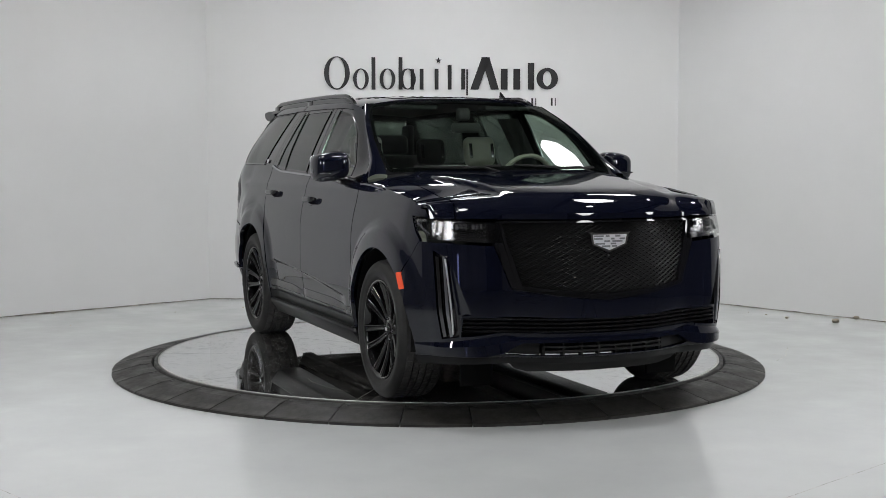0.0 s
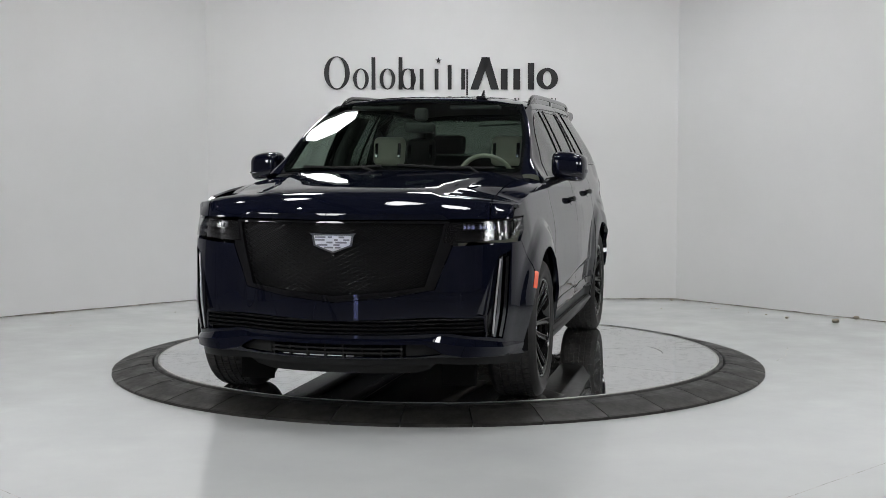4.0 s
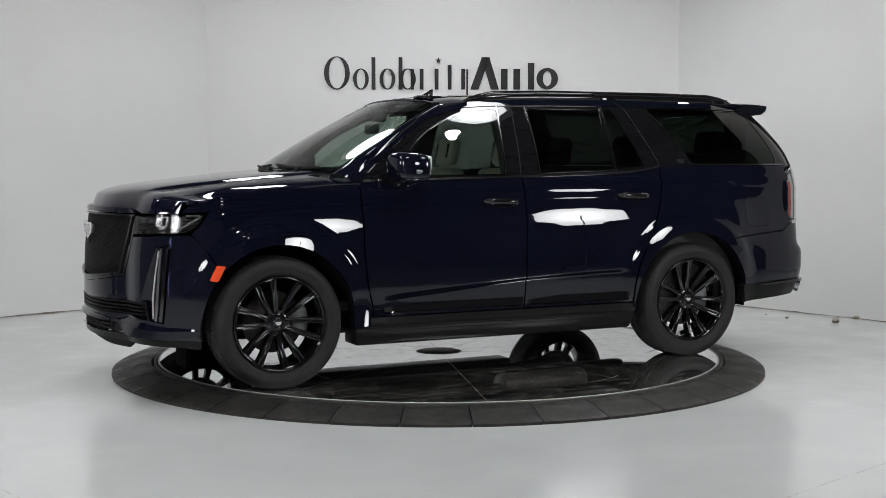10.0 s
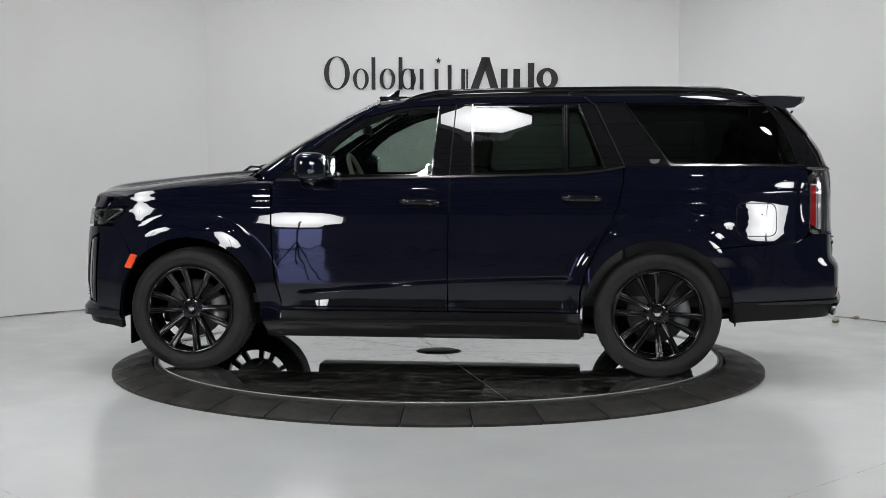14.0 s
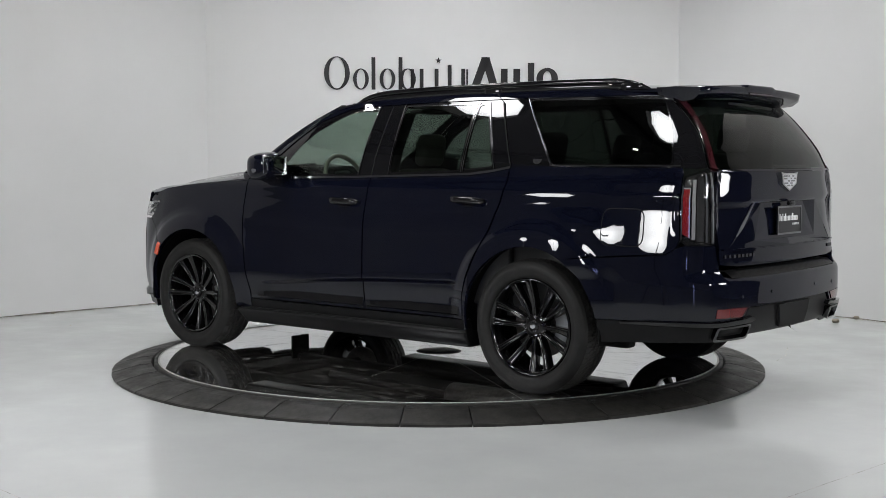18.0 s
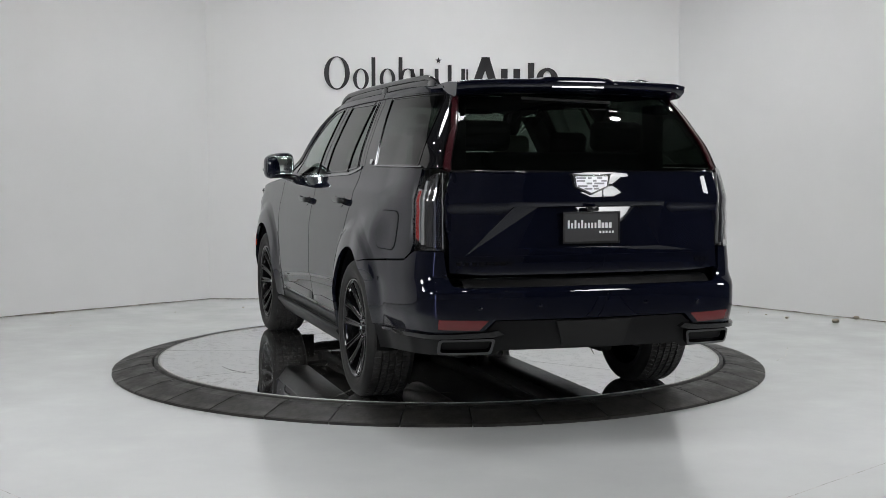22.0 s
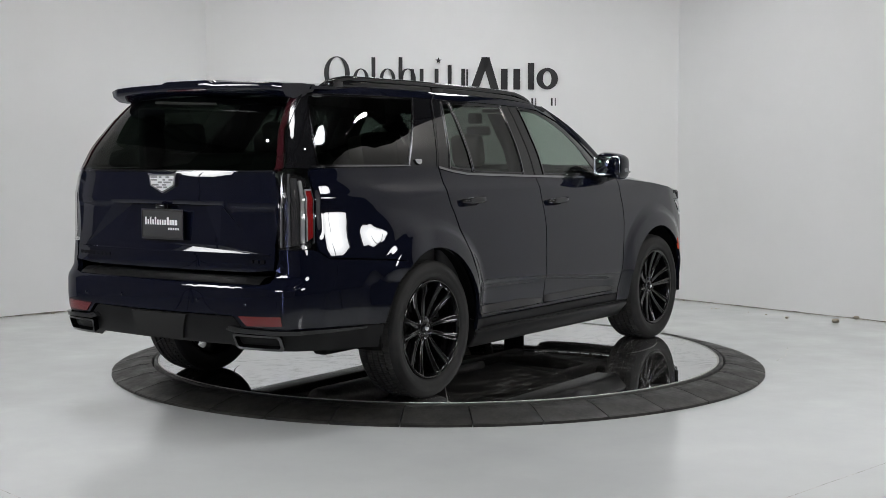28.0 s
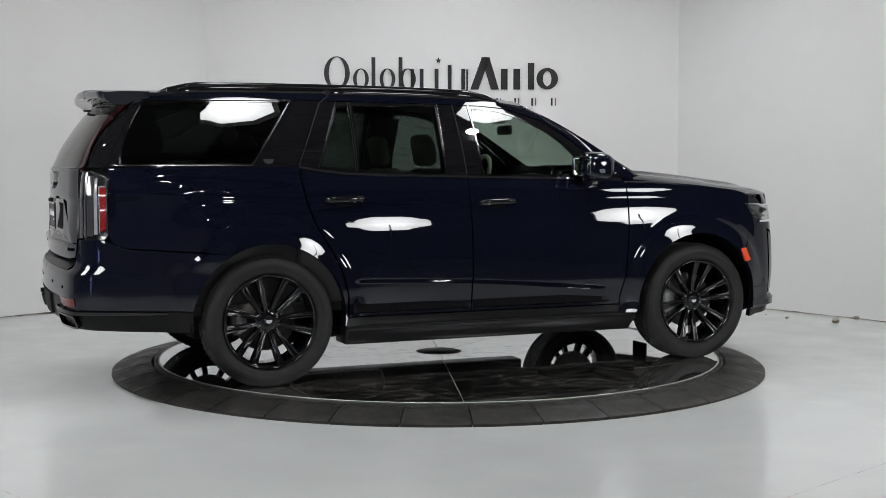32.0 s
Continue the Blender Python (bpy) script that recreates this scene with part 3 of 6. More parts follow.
def plan_table():
    p = np.vstack([PLAN[1] * (1, -1), PLAN, PLAN[-2] * (1, -1)])
    out = []
    for i in range(1, len(p) - 2):
        for t in np.linspace(0, 1, 24, endpoint=False):
            a, b, c, d = p[i - 1], p[i], p[i + 1], p[i + 2]
            out.append(0.5 * (2 * b + (c - a) * t + (2 * a - 5 * b + 4 * c - d) * t * t + (3 * b - a - 3 * c + d) * t ** 3))
    out.append(PLAN[-1])
    out = np.array(out)
    arc = np.concatenate([[0], np.cumsum(np.hypot(*np.diff(out, axis=0).T))])
    return arc, out


ARC, LINE = plan_table()
LENGTH = ARC[-1]
SIDE_IN = [(0.2, 0.07), (0.3, 0.045), (0.42, 0.022), (0.5, 0.01), (0.6, 0.0), (0.92, 0.002), (0.97, 0.006), (1.01, 0.0115), (1.04, 0.0163), (1.07, 0.0222), (1.10, 0.0296), (1.125, 0.0362), (1.145, 0.0400), (1.165, 0.0446), (1.18, 0.0475), (1.205, 0.0520), (1.216, 0.0565), (1.26, 0.0765),
           (1.29, 0.0875), (1.36, 0.107), (1.45, 0.138), (1.55, 0.183), (1.65, 0.231), (1.75, 0.285), (1.8, 0.315), (1.85, 0.36)]
# behind the rear wheels the flank leans evenly
REAR_SIDE_IN = [(0.6, 0.0), (0.75, 0.0006), (0.85, 0.0042), (0.92, 0.0097), (1.0, 0.0195), (1.08, 0.0305), (1.180, 0.0455), (1.192, 0.0488), (1.204, 0.0552), (1.216, 0.0605), (1.26, 0.0755), (1.29, 0.0875)]
FRONT_IN = [(0.15, 0.17), (0.2, 0.10), (0.25, 0.035), (0.29, 0.010), (0.34, 0.001), (0.45, 0.001), (0.585, 0.0), (0.66, 0.001), (0.8, 0.006), (0.86, 0.0105), (0.93, 0.019), (1.0, 0.028), (1.06, 0.037), (1.11, 0.042), (1.2, 0.09)]
REAR_IN = [(0.3, 0.08), (0.37, 0.045), (0.42, 0.02), (0.5, 0.004), (0.6, 0.0), (0.70, 0.001), (0.722, 0.006), (0.737, 0.018), (0.775, 0.044), (0.79, 0.048), (0.81, 0.049), (1.05, 0.052), (1.15, 0.053), (1.28, 0.054), (1.33, 0.060), (1.355, 0.078),
           (1.45, 0.118), (1.55, 0.178), (1.65, 0.248), (1.74, 0.328), (1.85, 0.44)]
# the liftgate leans forward in two fields, the upper one overhanging the lower
GATE_IN = [(0.70, 0.0), (0.78, -0.004), (0.82, -0.012), (0.87, -0.013), (1.05, 0.005), (1.142, 0.011), (1.154, 0.001), (1.28, 0.008), (1.33, 0.006), (1.36, 0.0), (2.0, 0.0)]


FLARE = [(0.40, 0.050), (0.47, 0.040), (0.575, 0.0235), (0.62, 0.007), (0.66, 0.0), (0.8, 0.0), (3.0, 0.0)]


def taper(x):
    return 0.032 * smooth_step(-0.1, 1.0, x)


def skin(u, z):
    """The body's outer skin: u runs along the plan line, 0 at the nose's middle, by the left side, to LENGTH at the tail's middle."""
    u, z = np.asarray(u, float), np.asarray(z, float)
    sign = np.where((u < 0) | (u > LENGTH), -1.0, 1.0)
    a = np.abs(u)
    a = np.where(a > LENGTH, 2 * LENGTH - a, a)
    x, y = np.interp(a, ARC, LINE[:, 0]), np.interp(a, ARC, LINE[:, 1])
    side = curve(SIDE_IN, z)
    side = side + (curve(REAR_SIDE_IN, np.clip(z, 0.6, 1.29)) - curve(SIDE_IN, np.clip(z, 0.6, 1.29))) * smooth_step(-1.9, -2.12, x)
    y2 = y * (0.994 - side) / 0.994
    x2 = x - curve(FRONT_IN, z) * smooth_step(1.9, 2.42, x) + curve(REAR_IN, z) * smooth_step(-1.5, -2.66, x)
    # wheel arch flares
    for c in (AXLE_F, AXLE_R):
        r = np.hypot(x2 - c, z - HUB_Z)
        y2 = y2 + curve(FLARE, r) * smooth_step(0.5, 0.9, y) * smooth_step(0.64, 0.43, np.abs(x2 - c))
    # the rear bumper draws in towards its foot
    y2 = y2 - 0.010 * smooth_step(0.62, 0.50, z) * smooth_step(-2.42, -2.56, x)
    # fuller shoulders over the tail lamps, a fuller flank below them
    y2 = y2 + 0.033 * smooth_step(1.10, 1.30, z) * smooth_step(1.80, 1.42, z) * smooth_step(-1.9, -2.45, x) * smooth_step(0.3, 0.7, y)
    y2 = y2 + 0.018 * smooth_step(0.94, 1.10, z) * smooth_step(1.30, 1.16, z) * smooth_step(-2.455, -2.52, x) * smooth_step(0.3, 0.7, y)
    y2 = y2 + 0.009 * smooth_step(1.05, 0.80, z) * smooth_step(0.36, 0.48, z) * smooth_step(-1.95, -2.2, x) * smooth_step(0.3, 0.7, y)
    # the flank falls away evenly behind the rear wheels
    y2 = y2 + 0.020 * smooth_step(-1.5, -1.8, x) * smooth_step(-2.22, -1.9, x) * smooth_step(0.70, 0.80, z) * smooth_step(1.14, 0.98, z)
    # liftgate
    on_gate = smooth_step(-2.3, -2.5, x) * smooth_step(0.795, 0.77, y)
    x2 = x2 + on_gate * (curve(GATE_IN, z) + 0.010 * smooth_step(0.58, 0.78, y) * smooth_step(0.80, 0.86, z) * smooth_step(1.36, 1.30, z))
    # undercut crease low on the doors, climbing to the rear
    top = curve([(-1.2, 0.648), (-1.01, 0.646), (-0.22, 0.620), (0.79, 0.544), (1.0, 0.53)], x)
    y2 = y2 - 0.013 * smooth_step(0, 0.028, top - z) * smooth_step(0.36, 0.46, z) * smooth_step(-1.0, -0.88, x) * smooth_step(0.88, 0.70, x)
    # the cabin narrows towards the windscreen
    y2 = y2 - taper(x2) * smooth_step(1.27, 1.40, z)
    # and rounds over the front pillars
    past = np.clip(x2 - curve([(1.25, 0.785), (1.40, 0.685), (1.50, 0.595), (1.60, 0.465), (1.68, 0.31), (1.76, 0.12)], z), 0, None)
    y2 = y2 - 1.9 * past ** 2 / (1 + (past / 0.11) ** 2) * smooth_step(1.27, 1.42, z)
    return np.stack([x2, sign * y2, z], -1)


GRID_U = np.linspace(0, LENGTH, 3000)


def A(x, z):
    """The place on the left flank with that x and z, as (u, z)."""
    xs = skin(GRID_U, np.full(3000, float(z)))[:, 0]
    return float(np.interp(-x, -xs, GRID_U)), z


def F(y, z):
    """The place on the nose with that y and z."""
    k = GRID_U < 1.3
    ys = skin(GRID_U[k], np.full(k.sum(), float(z)))[:, 1]
    return math.copysign(float(np.interp(abs(y), ys, GRID_U[k])), y) if y else 0.0, z


def R(y, z):
    """The place on the tail with that y and z."""
    k = GRID_U > LENGTH - 1.25
    ys = skin(GRID_U[k], np.full(k.sum(), float(z)))[::-1, 1]
    a = LENGTH - float(np.interp(abs(y), ys, LENGTH - GRID_U[k][::-1]))
    return (a if y >= 0 else 2 * LENGTH - a), z


def arc(cx, t0, t1, r=ARCH, n=14):
    """Points round a wheel arch, angles in degrees from forward over the top."""
    out = []
    for i in range(n + 1):
        t = math.radians(t0 + (t1 - t0) * i / n)
        out.append(A(cx + r * math.cos(t), HUB_Z + r * math.sin(t)))
    return out


def both(half):
    """An outline over the nose: the left half from bottom to top, and its mirror."""
    return half + [(-u, z) for u, z in reversed(half) if abs(u) > 1e-6]


def both_rear(half):
    return half + [(2 * LENGTH - u, z) for u, z in reversed(half) if abs(u - LENGTH) > 1e-6]


NOSE = [(1.2, 1.330), (1.4, 1.314), (1.7, 1.288), (2.0, 1.258), (2.2, 1.235), (2.32, 1.212), (2.40, 1.18), (2.435, 1.14), (2.445, 1.10), (2.447, 1.075)]


def bow(y):
    return 2.50 - np.interp(np.abs(y), LINE[:400, 1], LINE[:400, 0])


def hood_skin(d, y):
    d, y = np.asarray(d, float), np.asarray(y, float)
    a = np.abs(y)
    z = curve(NOSE, d)
    z = z - 0.075 * smooth_step(2.46, 2.0, d) * (a / 0.95) ** 5 - 0.040 * smooth_step(1.8, 2.25, d) * smooth_step(2.447, 2.38, d) * (a / 0.95) ** 4
    crease = 0.50 + 0.13 * smooth_step(2.3, 1.3, d)
    z = z - 0.017 * smooth_step(crease - 0.035, crease + 0.05, a) * smooth_step(2.44, 2.2, d)
    return np.stack([d - bow(y) * smooth_step(1.3, 2.2, d), y, z], -1)


def screen_skin(t, w):
    """The windscreen: t 0 at the top, 1 at the base; w -1 to 1 across."""
    v = 1 - np.asarray(t, float)
    w = np.asarray(w, float)
    hw = 0.80 - 0.145 * v * v
    x = (1.280 - 0.135 * w * w) * (1 - v) + (0.400 - 0.070 * w * w) * v
    z = (1.318 - 0.020 * w * w) * (1 - v) + (1.812 - 0.038 * w * w) * v + 0.016 * 4 * v * (1 - v)
    return np.stack([x, w * hw, z], -1)


ROOF_MID = [(-2.5, 1.80), (-2.25, 1.828), (-1.9, 1.848), (-1.3, 1.862), (-0.6, 1.862), (-0.1, 1.848), (0.25, 1.828), (0.5, 1.804)]
ROOF_EDGE = [(-2.5, 1.785), (-2.25, 1.798), (-1.9, 1.808), (-1.3, 1.812), (-0.6, 1.808), (-0.1, 1.794), (0.15, 1.778), (0.31, 1.757), (0.5, 1.72)]


def roof_skin(x, w):
    x, w = np.asarray(x, float), np.asarray(w, float)
    ze = curve(ROOF_EDGE, x)
    ye = 0.994 - curve(SIDE_IN, ze) - taper(x)
    ye = ye * np.interp(x, [-2.5, -2.0, -1.6], [0.955, 0.99, 1.0])
    zm = curve(ROOF_MID, x)
    return np.stack([x, w * ye, zm - (zm - ze) * np.abs(w) ** 3], -1)


# ------------------------------------------------------------------ the car: its parts
car = new("car")
tagged(car, "glossy blue-black large luxury SUV with black wheels", "car")


def pair(name, mesh, mat, parent=None, label=""):
    """A part on the left and its mirror on the right."""
    a = part(name, mesh, mat, parent or car, label)
    b = part(name, mirror(mesh), mat, parent or car, label)
    return a, b


def body_panels():
    belt = [(0.98, 1.263), (0.65, 1.268), (-0.08, 1.282), (-0.7, 1.298), (-1.0, 1.307), (-1.16, 1.325), (-1.30, 1.350)]
    # front wings
    top = [A(2.13, 1.082), A(2.08, 1.13), A(1.9, 1.178), A(1.6, 1.214), A(1.3, 1.238), A(1.06, 1.258), A(1.012, 1.262)]
    wing = arc(AXLE_F, 42, 180 + 4, n=18) + [A(1.064, 0.345), A(0.948, 0.345), A(0.942, 0.45), A(0.985, 0.62), A(1.003, 0.8), A(1.012, 1.1)] + top[::-1]
    wing += [A(1.975, 1.084), A(2.035, 1.0), A(2.085, 0.955), A(2.0, 0.86)]
    wing = list(reversed(wing))
    tops = drape(hood_skin, [(1.18, 0.80), (1.4, 0.797), (2.05, 0.785), (2.3, 0.80), (2.40, 0.815), (2.447, 0.815), (2.447, 0.915), (2.40, 0.932), (2.2, 0.941), (1.8, 0.942), (1.4, 0.938), (1.0, 0.930), (1.0, 0.82)], step=0.025, depth=0.02)
    pair("front_wing", join(drape(skin, wing, step=0.009), tops), PAINT)
    # bonnet
    half = [(1.2, 0.0), (1.2, 0.4), (1.2, 0.793), (1.4, 0.79), (2.05, 0.778), (2.3, 0.793), (2.40, 0.808), (2.447, 0.808), (2.447, 0.4), (2.447, 0.0)]
    outline = [(a, -b) for a, b in half] + [(a, b) for a, b in reversed(half)][1:-1]
    part("bonnet", drape(hood_skin, outline, step=0.035), PAINT, car)
    # doors
    front = [A(x, z) for x, z in ((1.003, 1.255), (1.001, 1.1), (0.993, 0.8), (0.975, 0.62), (0.932, 0.45), (0.935, 0.41), (-0.158, 0.41), (-0.16, 0.8), (-0.168, 1.279))] + [A(x, z) for x, z in ((-0.08, 1.282), (0.65, 1.268))]
    door_f = pair("front_door", drape(skin, front, step=0.008), PAINT)
    rear = [A(x, z) for x, z in ((-0.178, 1.279), (-0.170, 0.8), (-0.168, 0.41), (-1.008, 0.41), (-1.015, 0.55), (-1.05, 0.68), (-1.115, 0.82), (-1.205, 0.975), (-1.262, 1.13), (-1.285, 1.25), (-1.29, 1.346))] + [A(x, z) for x, z in ((-1.16, 1.325), (-1.0, 1.307), (-0.7, 1.298))]
    door_r = pair("rear_door", drape(skin, rear, step=0.008), PAINT)
    # rear wings
    q = [A(x, z) for x, z in ((-1.302, 1.350), (-1.297, 1.25), (-1.273, 1.13), (-1.217, 0.97), (-1.128, 0.815), (-1.063, 0.675), (-1.027, 0.55), (-1.02, 0.345))]
    q += [A(-1.034, 0.345)]
    q += [A(AXLE_R + ARCH * math.cos(math.radians(t)), HUB_Z + ARCH * math.sin(math.radians(t))) for t in range(0, 121, 6)]
    q += [A(x, z) for x, z in ((-1.93, 0.842), (-2.2, 0.862), (-2.39, 0.875), (-2.445, 0.91), (-2.46, 0.95), (-2.455, 1.29), (-2.445, 1.346))]
    pair("rear_wing", drape(skin, q, step=0.009), PAINT)
    # black belt moulding, its metal toned bright for the pale line it reflects
    strip = [A(x, z + 0.004) for x, z in belt] + [A(x, z - 0.010) for x, z in reversed(belt)]
    pair("belt_moulding", drape(skin, strip, step=0.03, depth=0.012, lift=0.006), BELT_TRIM)
    # sill trim, running boards, door blades
    sill = [A(x, z) for x, z in ((1.06, 0.40), (1.05, 0.30), (-1.03, 0.30), (-1.02, 0.40))]
    pair("sill", drape(skin, sill, step=0.06, depth=0.05, lift=-0.006), SATIN_BLACK)
    b = box(-1.03, 1.045, 0.80, 0.995, 0.226, 0.336, 0.02)
    v = [(x + (0.02 if z > 0.3 and x > 0.9 else 0), y - (0.05 if z < 0.3 else 0), z) for x, y, z in b[0]]
    boards = pair("running_board", (v, b[1]), SATIN_BLACK)
    for ob, sgn in zip(boards, (1, -1)):
        m = box(-0.98, 0.98, 0.86, 0.975, 0.336, 0.342, 0.003)
        part("step_pad", m if sgn > 0 else mirror(m), MATT_BLACK, ob)
    for ob, x0, x1 in ((door_f, 0.86, -0.15), (door_r, -0.18, -0.98)):
        up_r, lo_r = [], []
        for t in np.linspace(0, 1, 24):
            x, k = x0 + (x1 - x0) * t, min(1.0, 6 * t + 0.05, 14 * (1 - t) + 0.25)
            zt, zb = 0.462 + 0.022 * min(1, 3 * t), 0.436
            tops, foot, under = (skin(*A(x, z)) + np.array((0, l * k, 0)) for z, l in ((zt, 0.003), (zb, 0.015), (zb - 0.010, 0.0)))
            up_r.append([tops, foot])
            lo_r.append([foot, under])
        m = join(loft(up_r), loft(lo_r))
        part("lower_moulding", m, GLOSS_BLACK, ob[0])
        part("lower_moulding", mirror(m), GLOSS_BLACK, ob[1])
    # door handles over a flat black patch that paints the shade of the cup
    for obs, x, z in ((door_f, 0.02, 1.119), (door_r, -1.028, 1.145)):
        y = float(skin(*A(x, z))[1])
        n = 17
        rows = []
        for i in range(n):
            t = i / (n - 1) * 2 - 1
            k = max(0.0, 1 - abs(t) ** 6)
            cx, cy, h = x + t * 0.13, y + 0.012 + 0.030 * k, 0.0205 * (0.55 + 0.45 * k)
            rows.append([(cx, cy + 0.012 * math.cos(a) * 0.8, z + h * math.sin(a) + 0.004 * t) for a in np.linspace(0, 2 * math.pi, 13)[:-1]])
        h = loft(rows, True)
        h = join(h, (rows[0], [tuple(range(12))]), (rows[-1], [tuple(range(11, -1, -1))]))
        cup = rounded([A(x + 0.05, z - 0.045), A(x - 0.055, z - 0.045), A(x - 0.06, z + 0.02), A(x + 0.055, z + 0.02)], 0.03)
        c = drape(skin, cup, step=0.02, depth=0.0, lift=0.002)
        for ob, f in zip(obs, (lambda m: m, mirror)):
            part("door_handle", f(h), GLOSS_BLACK, ob)
            part("cup_shade", f(c), GLOSS_BLACK, ob)
    # fuel flap on the left, its rim line
    flap = rounded([A(-2.004, 1.115), A(-2.008, 0.912), A(-2.253, 0.912), A(-2.249, 1.115)], 0.055, 6)
    gap = rounded([A(-1.999, 1.120), A(-2.003, 0.907), A(-2.258, 0.907), A(-2.254, 1.120)], 0.058, 6)
    part("flap_gap", drape(skin, gap, step=0.03, depth=0.0, lift=0.0012), MATT_BLACK, car)
    part("fuel_flap", drape(skin, flap, step=0.03, depth=0.004, lift=0.0035), PAINT, car)
    # side marker lamps
    mark = rounded([A(1.948, 0.772), A(1.897, 0.763), A(1.946, 0.672), A(1.994, 0.682)], 0.007, 3)
    pair("side_marker", drape(skin, mark, step=0.02, depth=0.012, lift=0.002), ORANGE, label="orange side marker lamp")


def bumpers():
    # front fascia in body colour
    half = [F(0, 0.326), F(0.45, 0.328), F(0.62, 0.332), F(0.76, 0.332), A(2.12, 0.326), A(2.034, 0.32)]
    half += arc(AXLE_F, 2, 40, n=8) + [A(2.005, 0.862), A(2.085, 0.948), F(0.86, 0.945), F(0.625, 0.928), F(0.535, 0.694), F(0.30, 0.655), F(0, 0.626)]
    louvre_h = [F(0.0, 0.452), F(0.35, 0.455), F(0.62, 0.460), F(0.72, 0.446), F(0.80, 0.440), F(0.79, 0.545), F(0.5, 0.548), F(0.0, 0.530)]
    louvre = both(louvre_h)
    low_h = [F(0, 0.332), F(0.45, 0.334), F(0.55, 0.342), F(0.59, 0.356), F(0.50, 0.404), F(0.3, 0.404), F(0, 0.402)]
    low = both(low_h)
    drl = [F(0.915, 0.905), F(0.855, 0.872), F(0.752, 0.560), F(0.800, 0.553), F(0.806, 0.44), F(0.878, 0.425)]
    drl_r = [(-u, z) for u, z in reversed(drl)]
    fascia = part("front_bumper", drape(skin, both(half), holes=[louvre, low, drl, drl_r], step=0.014, depth=0.03), PAINT, car)
    part("louvre_panel", drape(skin, louvre, step=0.06, depth=0, lift=-0.05), MATT_BLACK, fascia)
    for i in range(4):
        z = 0.468 + i * 0.022
        rows = []
        for t in np.linspace(-1, 1, 41):
            y = 0.79 * t
            p = skin(*F(y, z))
            p[2] += 0.0 if abs(t) > 1 else 0.012 * (abs(t) ** 2) - 0.006
            rows.append([(p[0] - 0.045, p[1], p[2] + 0.006), (p[0] - 0.004, p[1], p[2] + 0.006), (p[0] + 0.004, p[1], p[2]), (p[0] - 0.004, p[1], p[2] - 0.006), (p[0] - 0.045, p[1], p[2] - 0.006)])
        part("louvre", loft(rows), SATIN_BLACK, fascia, smooth=False)
    intake = part("lower_intake", drape(skin, low, step=0.06, depth=0, lift=-0.05), MATT_BLACK, fascia)
    for y in np.linspace(-0.36, 0.36, 8):
        p = skin(*F(float(y), 0.33))
        part("fin", box(p[0] - 0.05, p[0] - 0.012, p[1] - 0.005, p[1] + 0.005, 0.334, 0.402), MATT_BLACK, intake, smooth=False)
    for z in (0.356, 0.38):
        rows = []
        for y in np.linspace(-0.37, 0.37, 15):
            p = skin(*F(float(y), z))
            rows.append([(p[0] - 0.05, p[1], z + 0.005), (p[0] - 0.008, p[1], z + 0.005), (p[0] - 0.008, p[1], z - 0.005), (p[0] - 0.05, p[1], z - 0.005)])
        part("fin", loft(rows), MATT_BLACK, intake, smooth=False)
    for sgn in (1, -1):
        plate = [F(0.39 * sgn, 0.336), F(0.545 * sgn, 0.345), F(0.58 * sgn, 0.357), F(0.50 * sgn, 0.400), F(0.39 * sgn, 0.400)]
        part("tow_cover", drape(skin, plate if sgn > 0 else plate[::-1], step=0.05, depth=0.02, lift=-0.02), MATT_BLACK, intake)
    # raised blade along the bumper's foot
    u1 = A(2.05, 0.36)[0]
    top = [(0, 0.438), (0.50, 0.438), (0.60, 0.452), (0.80, 0.432), (0.95, 0.412), (u1, 0.40)]
    foot = [(0, 0.407), (0.50, 0.407), (0.62, 0.355), (0.72, 0.338), (0.95, 0.342), (u1, 0.352)]
    out_ = [(0, 0.016), (0.46, 0.020), (0.60, 0.034), (0.80, 0.032), (1.0, 0.018), (u1, 0.003)]
    upper_r, lower_r, under_r = [], [], []
    for u in np.linspace(-u1, u1, 121):
        a = abs(u)
        zt, zb, d = (float(np.interp(a, [p[0] for p in tbl], [p[1] for p in tbl])) for tbl in (top, foot, out_))
        zm = zt - 0.42 * (zt - zb)
        p = [skin(np.array([u]), np.array([z]))[0] for z in (zt, zm, zb, zb - 0.004)]
        e = skin(np.array([u + 0.01]), np.array([zm]))[0] - skin(np.array([u - 0.01]), np.array([zm]))[0]
        nrm = np.array((e[1], -e[0], 0)) / np.hypot(e[0], e[1])
        m1, m2 = p[1] + nrm * d, p[2] + nrm * (d * 1.13 + 0.001)
        upper_r.append([p[0] - nrm * 0.004, m1])
        lower_r.append([m1, m2])
        under_r.append([m2, p[3] - nrm * 0.004])
    part("bumper_blade", join(*(loft([q[::-1] for q in r]) for r in (upper_r, lower_r, under_r))), PAINT, fascia)
    foot_h = [F(0, 0.292), F(0.45, 0.292), F(0.62, 0.292), F(0.76, 0.290), A(2.12, 0.278), A(2.035, 0.266), A(2.036, 0.318), A(2.12, 0.324), F(0.76, 0.330), F(0.62, 0.330), F(0.45, 0.326), F(0, 0.324)]
    part("bumper_foot", drape(skin, both(foot_h), step=0.03, depth=0.03, lift=-0.003), SATIN_BLACK, fascia, "black plastic foot of the bumper")
    # dark valance and the flaps in front of the wheels
    v_h = [F(0, 0.215), F(0.42, 0.215), F(0.50, 0.24), F(0.56, 0.304), F(0.45, 0.304), F(0.0, 0.304)]
    part("front_valance", drape(skin, both(v_h), step=0.06, depth=0.02, lift=-0.024), MATT_BLACK, car)
    pair("wheel_flap", box(2.05, 2.07, 0.50, 0.70, 0.125, 0.4, 0.006), LINER)
